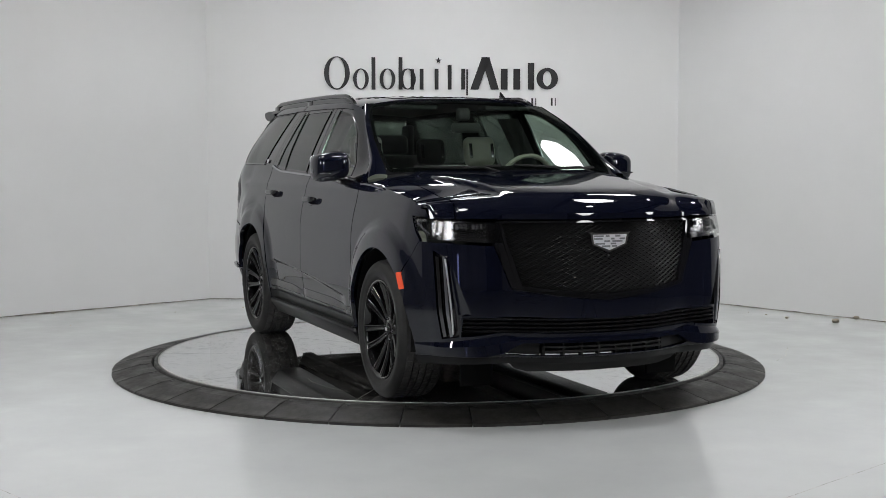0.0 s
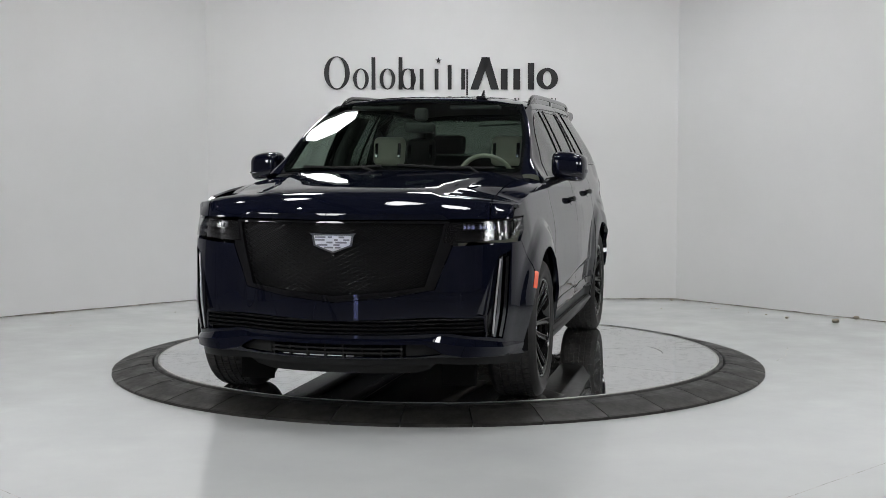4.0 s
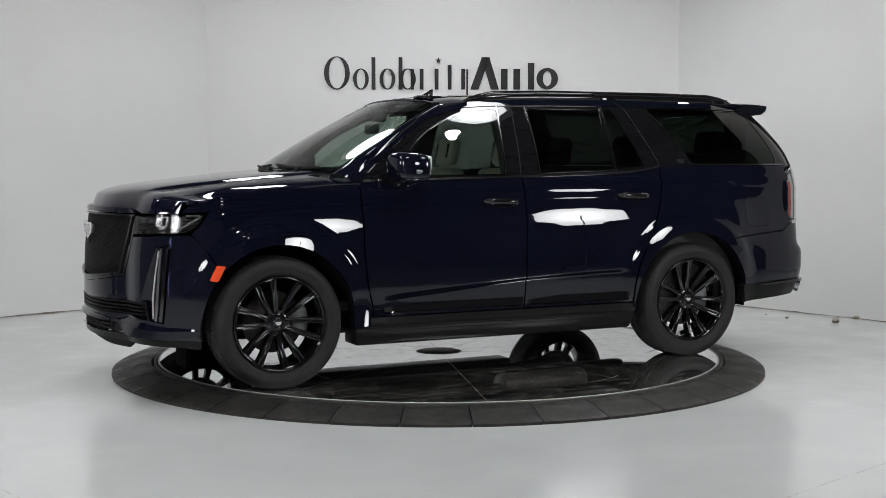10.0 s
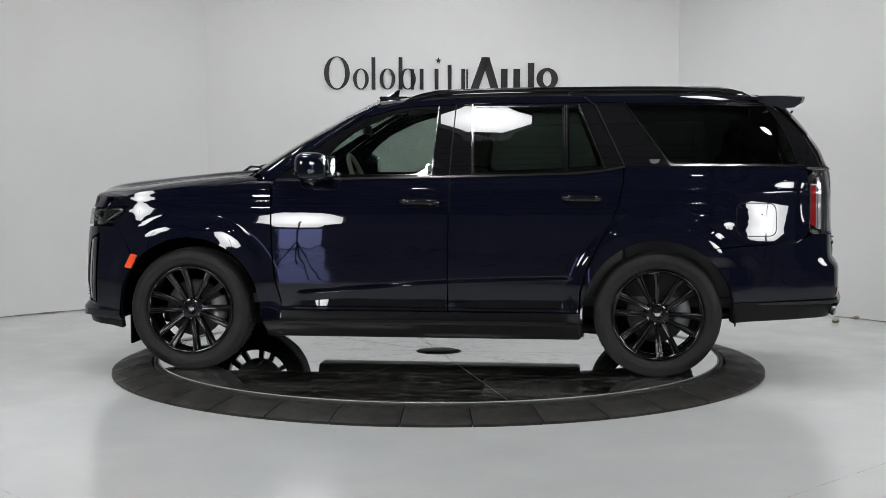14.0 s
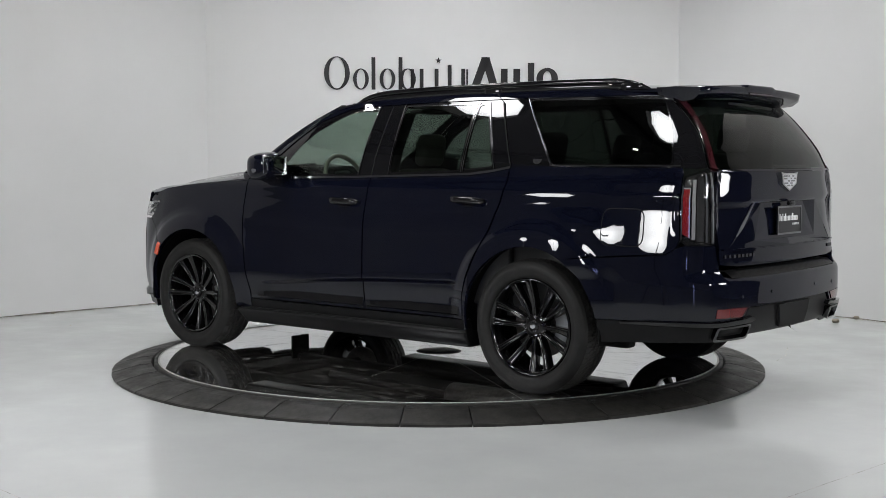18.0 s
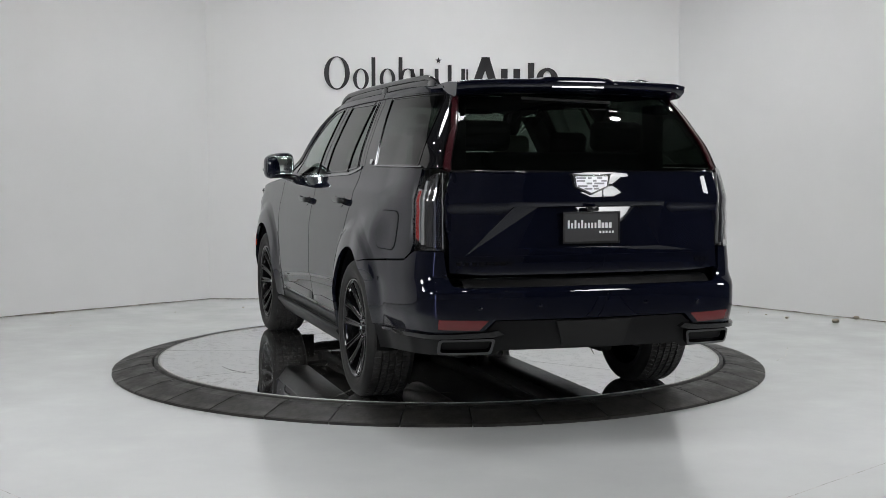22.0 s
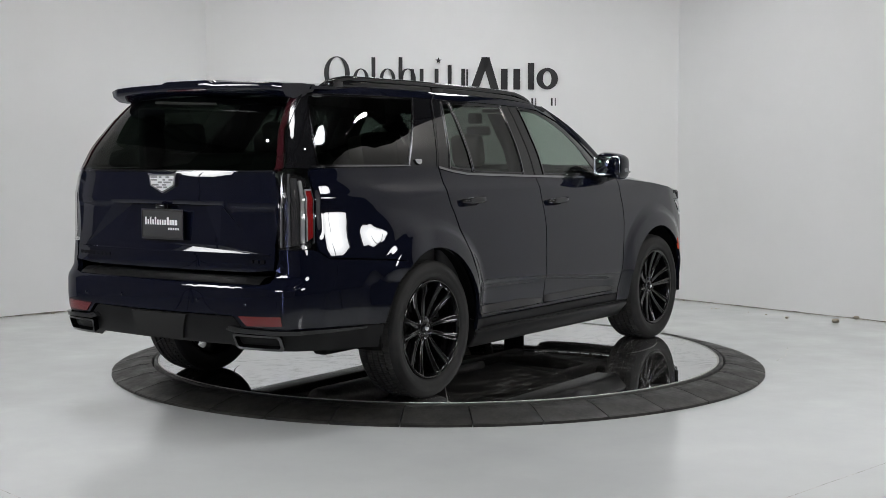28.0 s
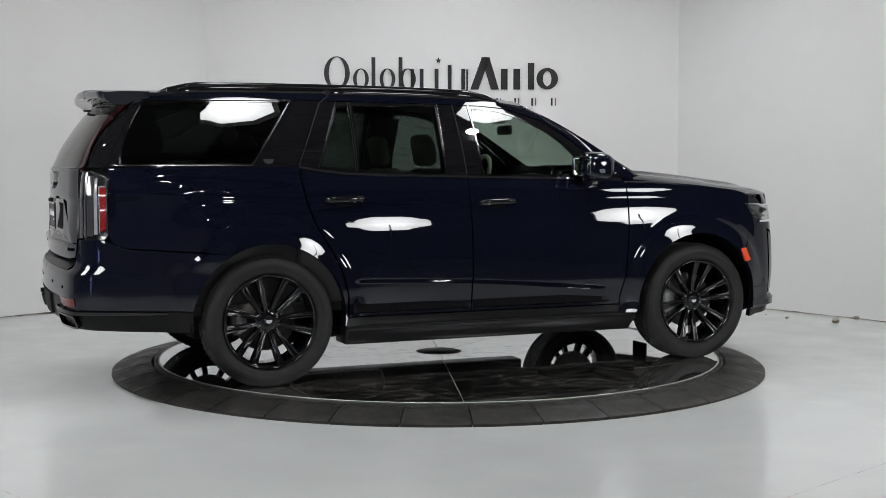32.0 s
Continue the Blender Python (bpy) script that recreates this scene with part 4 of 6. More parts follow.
    # vertical daytime lamps
    for sgn in (1, -1):
        o = drl if sgn > 0 else drl_r
        d = part("daytime_lamp", drape(skin, o, step=0.04, depth=0, lift=-0.035), LAMP_DARK, fascia, "tall dark lamp with clear light guides")
        for a0, a1, b0, b1, lift, mat, nm in ((0.882, 0.872, 0.846, 0.834, -0.004, LED, "light_guide"), (0.906, 0.894, 0.872, 0.860, 0.002, DARK_CHROME, "lamp_strip")):
            s_ = [F(a0 * sgn, 0.875), F(a1 * sgn, 0.868), F(b1 * sgn, 0.442), F(b0 * sgn, 0.436)]
            part(nm, drape(skin, s_ if sgn > 0 else s_[::-1], step=0.03, depth=0.02, lift=lift), mat, d)
        rows = []
        for t in np.linspace(0, 1, 9):
            a = skin(*F((0.752 + 0.103 * t) * sgn, 0.560 + 0.312 * t))
            b = skin(*F((0.818 + 0.042 * t) * sgn, 0.556 + 0.312 * t)) - np.array((0.050 - 0.030 * t, 0, 0))
            rows.append([a, a * 0.5 + b * 0.5 - np.array((0.006, 0, 0)), b])
        part("lamp_pocket", loft([q[::-sgn] for q in rows]), PAINT, fascia)
        ends = [skin(*F((0.833 + 0.036 * t) * sgn, 0.455 + 0.405 * t)) for t in np.linspace(0, 1, 14)]
        part("light_guide", tube(ends, 0.0055, 10), SMOKE, d, "pale clear light guide")
    # rear bumper in body colour, black lower part
    half = [R(0, 0.570), R(0.54, 0.572), R(0.60, 0.516), R(0.80, 0.508), A(-2.5, 0.503), A(-2.2, 0.497), A(-1.99, 0.489)]
    half += [A(AXLE_R + ARCH * math.cos(math.radians(t)), HUB_Z + ARCH * math.sin(math.radians(t))) for t in range(165, 119, -5)]
    half += [A(-1.925, 0.832), A(-2.2, 0.852), A(-2.39, 0.865), A(-2.455, 0.905), A(-2.49, 0.92), R(0.79, 0.92), R(0.778, 0.80), R(0.755, 0.748), R(0.70, 0.736), R(0, 0.736)]
    half = half[::-1]
    bump = part("rear_bumper", drape(skin, both_rear(half), step=0.025, depth=0.03), PAINT, car)
    low_h = [R(0, 0.402), R(0.50, 0.404), R(0.55, 0.378), R(0.82, 0.382), A(-2.38, 0.372), A(-1.99, 0.352), A(-1.992, 0.480), A(-2.2, 0.488), A(-2.5, 0.495), R(0.80, 0.500), R(0.59, 0.508), R(0.53, 0.564), R(0, 0.562)]
    part("rear_valance", drape(skin, both_rear(low_h[::-1]), step=0.03, depth=0.05, lift=-0.012), SATIN_BLACK, car)
    lip_h = [R(0.50, 0.500), R(0.56, 0.486), R(0.80, 0.482), A(-2.5, 0.482), A(-2.14, 0.478), A(-2.13, 0.488), A(-2.3, 0.496), A(-2.5, 0.502), R(0.80, 0.504), R(0.60, 0.510), R(0.53, 0.520)]
    pair("rear_lip", drape(skin, lip_h[::-1], step=0.03, depth=0.03, lift=0.022), GLOSS_BLACK, bump)
    mid = both_rear([R(0, 0.420), R(0.172, 0.422), R(0.213, 0.556), R(0, 0.556)][::-1])
    part("hitch_cover", drape(skin, mid, step=0.06, depth=0.02, lift=0.004), MATT_BLACK, bump)
    refl = [R(0.828, 0.576), R(0.830, 0.526), R(0.625, 0.520), R(0.575, 0.570)]
    pair("reflector", drape(skin, refl[::-1], step=0.03, depth=0.01, lift=0.004), REFLECTOR_RED, bump, "red bumper reflector")
    # exhaust finishers: open trapezoid frames
    for f in (lambda m: m, mirror):
        out_ = [R(0.822, 0.478), R(0.540, 0.480), R(0.558, 0.402), R(0.822, 0.402)]
        in_ = [R(0.810, 0.468), R(0.556, 0.469), R(0.570, 0.414), R(0.810, 0.413)]
        m = drape(skin, rounded(out_, 0.02)[::-1], holes=[rounded(in_, 0.015)[::-1]], step=0.03, depth=0.08, lift=0.020)
        e = part("exhaust_tip", f(m), BLACK_CHROME, bump, "gloss black trapezoid exhaust tip")
        part("pipe_mouth", f(drape(skin, in_[::-1], step=0.05, depth=0, lift=-0.03)), MATT_BLACK, bump)
    # bumper step pad
    rows = []
    for t in np.linspace(-1, 1, 41):
        y = 0.70 * t
        p = skin(*R(y, 0.737))
        rows.append([(p[0] - 0.003, p[1], 0.739), (p[0] + 0.004, p[1], 0.746), (p[0] + 0.042, p[1], 0.772), (p[0] + 0.10, p[1], 0.776)])
    part("step_pad", loft(rows), SATIN_BLACK, bump)
    for i in range(6):
        rows = []
        for t in np.linspace(-1, 1, 31):
            p = skin(*R(0.60 * t, 0.737)) + np.array((0.006 + i * 0.006, 0, 0.0115 + i * 0.0041))
            rows.append([(p[0], p[1], p[2]), (p[0] + 0.001, p[1], p[2] + 0.004), (p[0] + 0.004, p[1], p[2] + 0.002)])
        part("pad_rib", loft(rows), SATIN_BLACK, bump)
    # parking sensors
    for y, z in ((0.62, 0.63), (0.30, 0.64), (-0.30, 0.64), (-0.62, 0.63)):
        p = skin(*R(y, z))
        part("parking_sensor", moved(lathe([(0.001, 0.003), (0.009, 0.003), (0.011, 0)], 12), pose(p[0] - 0.001, p[1], p[2], 0, 0, 90)), PAINT, bump)


def grille():
    outer = both([F(0, 0.630), F(0.30, 0.659), F(0.531, 0.698), F(0.618, 0.925), F(0.604, 1.062), F(0.3, 1.064), F(0, 1.064)])
    inner = both([F(0, 0.664), F(0.28, 0.688), F(0.482, 0.714), F(0.578, 1.048), F(0.3, 1.052), F(0, 1.052)])
    ridge = both([F(0, 0.646), F(0.29, 0.673), F(0.505, 0.704), F(0.592, 1.056), F(0.3, 1.058), F(0, 1.058)])
    g = part("grille_frame", drape(skin, outer, holes=[ridge], step=0.03, depth=0.06, lift=0.002), GLOSS_BLACK, car)
    part("grille_bezel", drape(skin, ridge, holes=[inner], step=0.03, depth=0.06, lift=0.012), GLOSS_BLACK, g)
    part("grille_backing", drape(skin, outer, step=0.08, depth=0, lift=-0.07), MATT_BLACK, g)
    # diamond lattice: two crossing families of slanted ribs
    verts, faces, pitch = [], [], 0.050
    for fam in (1, -1):
        for i in range(-26, 27):
            zs = np.arange(0.675, 1.052, 0.004)
            pts = np.stack([i * pitch + fam * (zs - 0.86) * 1.95, zs], 1)
            good = pts[inside(inner, pts)]
            if len(good) < 4:
                continue
            good = good[[*range(0, len(good) - 1, 5), len(good) - 1]]
            rows = []
            for c in skin(good[:, 0], good[:, 1]):
                cx = c[0] - 0.010 + (0.0015 if fam > 0 else -0.0015)
                rows.append([(cx + 0.0050 * math.cos(t), c[1] + 0.0020 * math.sin(t), c[2] - fam * 0.0034 * math.sin(t)) for t in np.radians((-115, -60, -20, 20, 60, 115))])
            v, f = loft(rows)
            k = len(verts)
            verts += v
            faces += [tuple(j + k for j in q) for q in f]
    part("grille_mesh", (verts, faces), MESH_BLACK, g, "gloss black diamond grille mesh")
    # shield emblem with plain bars
    emblem(g, float(skin(*F(0, 0.962))[0]) + 0.010, 0.958, 0.0, 0.131, 0.104, front=True)
    bm = bmesh.new()
    bmesh.ops.create_uvsphere(bm, u_segments=12, v_segments=8, radius=0.011, matrix=Matrix.Translation((float(skin(*F(0, 0.878))[0]) + 0.002, 0, 0.878)))
    part("front_camera", taken(bm), GLOSS_BLACK, g)
    # raised lip of the nose over the grille
    lip = both([F(0, 1.071), F(0.60, 1.071), F(0.572, 1.092), F(0.54, 1.100), F(0, 1.103)])
    part("nose_lip", drape(skin, lip, step=0.03, depth=0.02, lift=0.010), PAINT, car)


def emblem(parent, x, z, y, w, h, front):
    """A silver shield of plain fields on the nose or the tail."""
    sgn = 1 if front else -1
    shield = [(-w, 0.42 * h), (-0.90 * w, 0.30 * h), (-0.82 * w, -0.24 * h), (0, -0.64 * h), (0.82 * w, -0.24 * h), (0.90 * w, 0.30 * h), (w, 0.42 * h), (0.5 * w, 0.37 * h), (-0.5 * w, 0.37 * h)]
    def slab(loop, d0, d1):
        v = [(x + sgn * d0, y + sgn * p[0], z + p[1]) for p in loop] + [(x + sgn * d1, y + sgn * p[0], z + p[1]) for p in loop]
        n = len(loop)
        f = [tuple(range(n, 2 * n)), tuple(range(n - 1, -1, -1))] + [(i, (i + 1) % n, (i + 1) % n + n, i + n) for i in range(n)]
        return v, f
    e = part("emblem", slab(shield, -0.01, 0.012), CHROME, parent, "silver shield emblem", smooth=False)
    k = [(-0.80 * w, 0.28 * h), (-0.73 * w, -0.20 * h), (0, -0.54 * h), (0.73 * w, -0.20 * h), (0.80 * w, 0.28 * h)]
    part("field", slab(k, 0.012, 0.0135), SILVER, e, smooth=False)
    dark = ((-0.76, -0.30, 0.20), (-0.20, -0.02, 0.20), (0.26, 0.50, 0.20), (-0.74, -0.34, 0.06), (0.06, 0.22, 0.06), (0.46, 0.72, 0.06), (-0.26, 0.0, -0.07), (0.12, 0.60, -0.07), (-0.68, -0.22, -0.20), (0.04, 0.30, -0.20), (-0.36, 0.02, -0.33), (0.10, 0.34, -0.33))
    for a, b, c in dark:
        q = [(a * w, (c - 0.045) * h), (b * w, (c - 0.045) * h), (b * w, (c + 0.045) * h), (a * w, (c + 0.045) * h)]
        part("bar", slab(q, 0.0135, 0.0145), EMBLEM_GREY, e, smooth=False)


def headlamps():
    o = [F(0.60, 1.052), F(0.575, 0.945), F(0.70, 0.952), F(0.84, 0.962), A(2.20, 0.962), A(2.11, 0.968), A(2.045, 1.005), A(1.99, 1.078), A(2.08, 1.074), A(2.2, 1.066), F(0.80, 1.066)]
    for f in (lambda m: m, mirror):
        h = part("headlamp", f(drape(skin, o, step=0.04, depth=0.0, lift=-0.05)), LAMP_DARK, car, "dark headlamp with clear cover and LED modules")
        part("lamp_cover", f(drape(skin, o, step=0.03, depth=0.055, lift=0.003)), CLEAR, h)
        tray = [F(0.665, 1.056), F(0.665, 1.010), F(0.85, 1.012), F(0.85, 1.058)]
        part("led_tray", f(drape(skin, tray, step=0.03, depth=0.02, lift=-0.032)), GLOSS_BLACK, h)
        for y0 in (0.678, 0.700, 0.722, 0.762, 0.784, 0.806, 0.828):
            m = [F(y0, 1.048), F(y0, 1.022), F(y0 + 0.015, 1.022), F(y0 + 0.015, 1.048)]
            module = part("led_module", f(drape(skin, m, step=0.03, depth=0.018, lift=-0.016)), LED_CUBE, h)
            for dy, dz in ((0.004, 0.042), (0.010, 0.036), (0.005, 0.030)):
                p = skin(*F(y0 + dy, 0.994 + dz)) + np.array((-0.014, 0, 0))
                part("chip", f(box(p[0] - 0.004, p[0] + 0.001, p[1] - 0.0022, p[1] + 0.0022, p[2] - 0.0022, p[2] + 0.0022)), CHROME, module, smooth=False)
        # bright bracket at the outer end
        ends = [skin(*A(2.15 - 0.13 * t, 0.985 + 0.075 * t)) for t in np.linspace(0, 1, 8)]
        ends += [skin(*A(2.02 + 0.09 * t, 1.062)) for t in np.linspace(0.15, 1, 6)]
        part("light_guide", f(tube([p - np.array((0.006, 0.012, 0.0)) for p in ends], 0.008, 8)), LED_CUBE, h)
        m = [F(0.60, 1.0), F(0.592, 0.985), F(0.86, 0.985), A(2.1, 0.995), A(2.1, 1.005), F(0.86, 1.0)]
        part("reflector_strip", f(drape(skin, m, step=0.03, depth=0.02, lift=-0.03)), DARK_CHROME, h)


def tail():
    # liftgate with the number-plate recess
    half = [R(0, 0.80), R(0.6, 0.80), R(0.765, 0.815), R(0.765, 1.0), R(0.755, 1.327), R(0, 1.327)]
    hole = both_rear([R(0, 0.897), R(0.69, 0.897), R(0.42, 1.15), R(0, 1.15)])
    deep = both_rear([R(0, 0.935), R(0.41, 0.935), R(0.285, 1.145), R(0, 1.145)])
    half = both_rear(half)
    gate = part("liftgate", drape(skin, half[::-1], holes=[hole], step=0.04, depth=0.03), PAINT, car)
    rim_o = [skin(np.array([p[0]]), np.array([p[1]]))[0] for p in hole]
    rim_i = [skin(np.array([p[0]]), np.array([p[1]]))[0] + np.array((0.022 if p[1] > 1.0 else 0.013, 0, 0)) for p in deep]
    part("plate_recess", join(loft([rim_o + rim_o[:1], rim_i + rim_i[:1]]), (rim_i, [tuple(range(len(rim_i)))])), PAINT, gate, smooth=False)
    x = float(min(p[0] for p in rim_i)) - 0.004
    pl = part("number_plate", box(x - 0.006, x, -0.158, 0.158, 0.962, 1.118, 0.002), PLATE, gate, "black dealer plate in a silver frame", smooth=False)
    part("plate_frame", join(box(x - 0.01, x, -0.163, 0.163, 0.955, 0.966), box(x - 0.01, x, -0.163, 0.163, 1.112, 1.122), box(x - 0.01, x, -0.163, -0.155, 0.966, 1.112), box(x - 0.01, x, 0.155, 0.163, 0.966, 1.112)), BELT_TRIM, pl, smooth=False)
    y = 0.135
    for i in range(13):
        w = 0.010 if i < 9 else 0.015
        h = 0.042 if i in (0, 2, 4, 9) else 0.028
        part("bar", box(x - 0.008, x - 0.006, y - w, y, 1.035, 1.035 + h), WHITE_INK, pl, smooth=False)
        y -= w + (0.009 if i < 9 else 0.006)
    for i in range(5):
        part("bar", box(x - 0.008, x - 0.006, -0.055 - i * 0.018, -0.045 - i * 0.018, 1.008, 1.02), WHITE_INK, pl, smooth=False)
    part("gate_camera", box(x - 0.03, x, -0.035, 0.035, 1.125, 1.15, 0.008), GLOSS_BLACK, gate)
    # chrome line under the glass, rear emblem, model lettering as bars
    line = both_rear([R(0, 1.328), R(0.755, 1.328), R(0.753, 1.337), R(0, 1.337)])
    part("gate_trim", drape(skin, line[::-1], step=0.05, depth=0.01, lift=0.006), DARK_CHROME, gate)
    emblem(gate, float(skin(*R(0, 1.28))[0]) - 0.004, 1.276, 0.0, 0.116, 0.105, front=False)
    for i in range(8):
        y = 0.73 - i * 0.038
        p = skin(*R(y, 0.858))
        part("badge_bar", box(p[0] - 0.006, p[0] + 0.002, y - 0.028, y, 0.849, 0.867), GLOSS_BLACK, gate, smooth=False)
    for i in range(3):
        y = -0.62 - i * 0.034
        p = skin(*R(y, 0.858))
        part("badge_bar", box(p[0] - 0.006, p[0] + 0.002, y - 0.026, y, 0.849, 0.867), GLOSS_BLACK, gate, smooth=False)
    # gate crease above the step
    crease = both_rear([R(0, 0.880), R(0.55, 0.880), R(0.74, 0.893), R(0.74, 0.900), R(0.55, 0.892), R(0, 0.892)])
    part("gate_moulding", drape(skin, crease[::-1], step=0.04, depth=0.012, lift=0.012), PAINT, gate)
    # rear window
    glass_h = [R(0, 1.341), R(0.742, 1.341), R(0.673, 1.55), R(0.610, 1.735), R(0, 1.75)]
    part("rear_window", drape(skin, both_rear(glass_h)[::-1], step=0.06, depth=0.01), GATE_GLASS, car, "dark tinted rear window")
    wiper = [tuple(skin(*R(0.30 - 0.5 * t, 1.72 - 0.02 * t)) + np.array((-0.03, 0, 0))) for t in np.linspace(0, 1, 6)]
    part("rear_wiper", tube(wiper, 0.008), MATT_BLACK, car)
    # tail lamps: tall lens wrapping the corner, thin upper blade beside the glass
    low = [R(0.773, 1.325), R(0.783, 0.925), A(-2.492, 0.925), A(-2.466, 0.95), A(-2.462, 1.27), A(-2.47, 1.30), R(0.80, 1.345)]
    up = [R(0.780, 1.345), R(0.748, 1.337), R(0.678, 1.55), R(0.614, 1.74), R(0.632, 1.745), R(0.704, 1.55)]
    edge = [R(0.790, 1.345), R(0.781, 1.345), R(0.705, 1.55), R(0.633, 1.745), R(0.641, 1.745), R(0.713, 1.55)]

    def across(f, z):
        """The place at a share f of the way from the lamp's side edge to the liftgate."""
        a, b = A(-2.466, z)[0], R(0.783, z)[0]
        return a + (b - a) * f, z

    def band(f0, f1, z0, z1, slant=0.0):
        return [across(f0, z) for z in np.linspace(z0, z1, 8)] + [across(f1, z) for z in np.linspace(z1, z0 + slant, 8)]

    for f in (lambda m: m, mirror):
        l = part("tail_lamp", f(drape(skin, low[::-1], step=0.03, depth=0.0, lift=-0.030)), LAMP_DARK, car, "tall dark tail lamp with a red and clear lens")
        part("lamp_cover", f(drape(skin, low[::-1], step=0.02, depth=0.035, lift=0.004)), CLEAR, l)
        part("upper_blade", f(drape(skin, up[::-1], step=0.02, depth=0.02, lift=0.006)), DARK_RED, l, "thin dark red lens beside the rear window")
        part("blade_edge", f(drape(skin, edge[::-1], step=0.02, depth=0.012, lift=0.008)), BLACK_CHROME, l)
        for f0, f1, z0, z1, slant, lift, mat, nm, lab in (
                (0.005, 0.035, 0.955, 1.25, 0.0, -0.006, LED, "light_guide", ""),
                (0.045, 0.225, 0.985, 1.232, -0.018, -0.008, RED_LENS, "red_lens", "red side lens"),
                (0.225, 0.250, 0.965, 1.236, 0.0, -0.003, SMOKE, "lens_border", "pale clear border of the red lens"),
                (0.045, 0.225, 1.232, 1.240, 0.0, -0.003, SMOKE, "lens_border", "pale clear border of the red lens"),
                (0.30, 0.40, 0.955, 1.285, 0.0, -0.006, SMOKE, "light_guide", "pale clear light guide"),
                (0.43, 0.66, 0.945, 1.30, 0.0, -0.014, LAMP_SMOKED, "smoked_lens", "smoked grey lens"),
                (0.69, 0.76, 0.940, 1.32, 0.0, -0.008, LED, "light_guide", ""),
                (0.93, 0.955, 0.935, 1.325, 0.0, -0.004, SMOKE, "lamp_strip", "")):
            q = band(f0, f1, z0, z1, slant)
            part(nm, f(drape(skin, q if area(q) > 0 else q[::-1], step=0.02, depth=0.016, lift=lift)), mat, l, lab)
    # spoiler
    rows = []
    for t in np.linspace(-1, 1, 61):
        e, q = float(smooth_step(0.90, 1.0, abs(t))), abs(t) ** 3
        hump = 0.013 * float(smooth_step(0.30, 0.25, abs(t)))
        zt = float(roof_skin(-2.2, t * 0.97)[2])
        y, tip, z = t * 0.664, -2.505 + 0.035 * t * t + 0.022 * e, 1.818 - 0.016 * q - 0.004 * e
        rows.append([(-2.17, y, zt + 0.004), (-2.30, y, zt * 0.55 + z * 0.45 + 0.008 + hump * 0.4), (tip + 0.05, y, z + 0.004 + hump), (tip + 0.008, y, z + hump), (tip, y, z - 0.006 + hump * 0.6),
                     (tip + 0.010, y, z - 0.038), (tip + 0.020, y * 0.995, z - 0.046), (-2.40, y * 0.985, 1.752 - 0.02 * q), (-2.30, y * 0.965, 1.742 - 0.02 * q), (-2.17, y * 0.96, 1.740)])
    sp = loft(rows)
    sp = join(sp, (rows[0], [tuple(range(10))]), (rows[-1], [tuple(range(9, -1, -1))]))
    s_ = part("spoiler", sp, PAINT, car, "blue-black roof spoiler over the rear window")
    part("brake_light", box(-2.4995, -2.480, -0.15, 0.15, 1.776, 1.784), DARK_RED, s_, smooth=False)


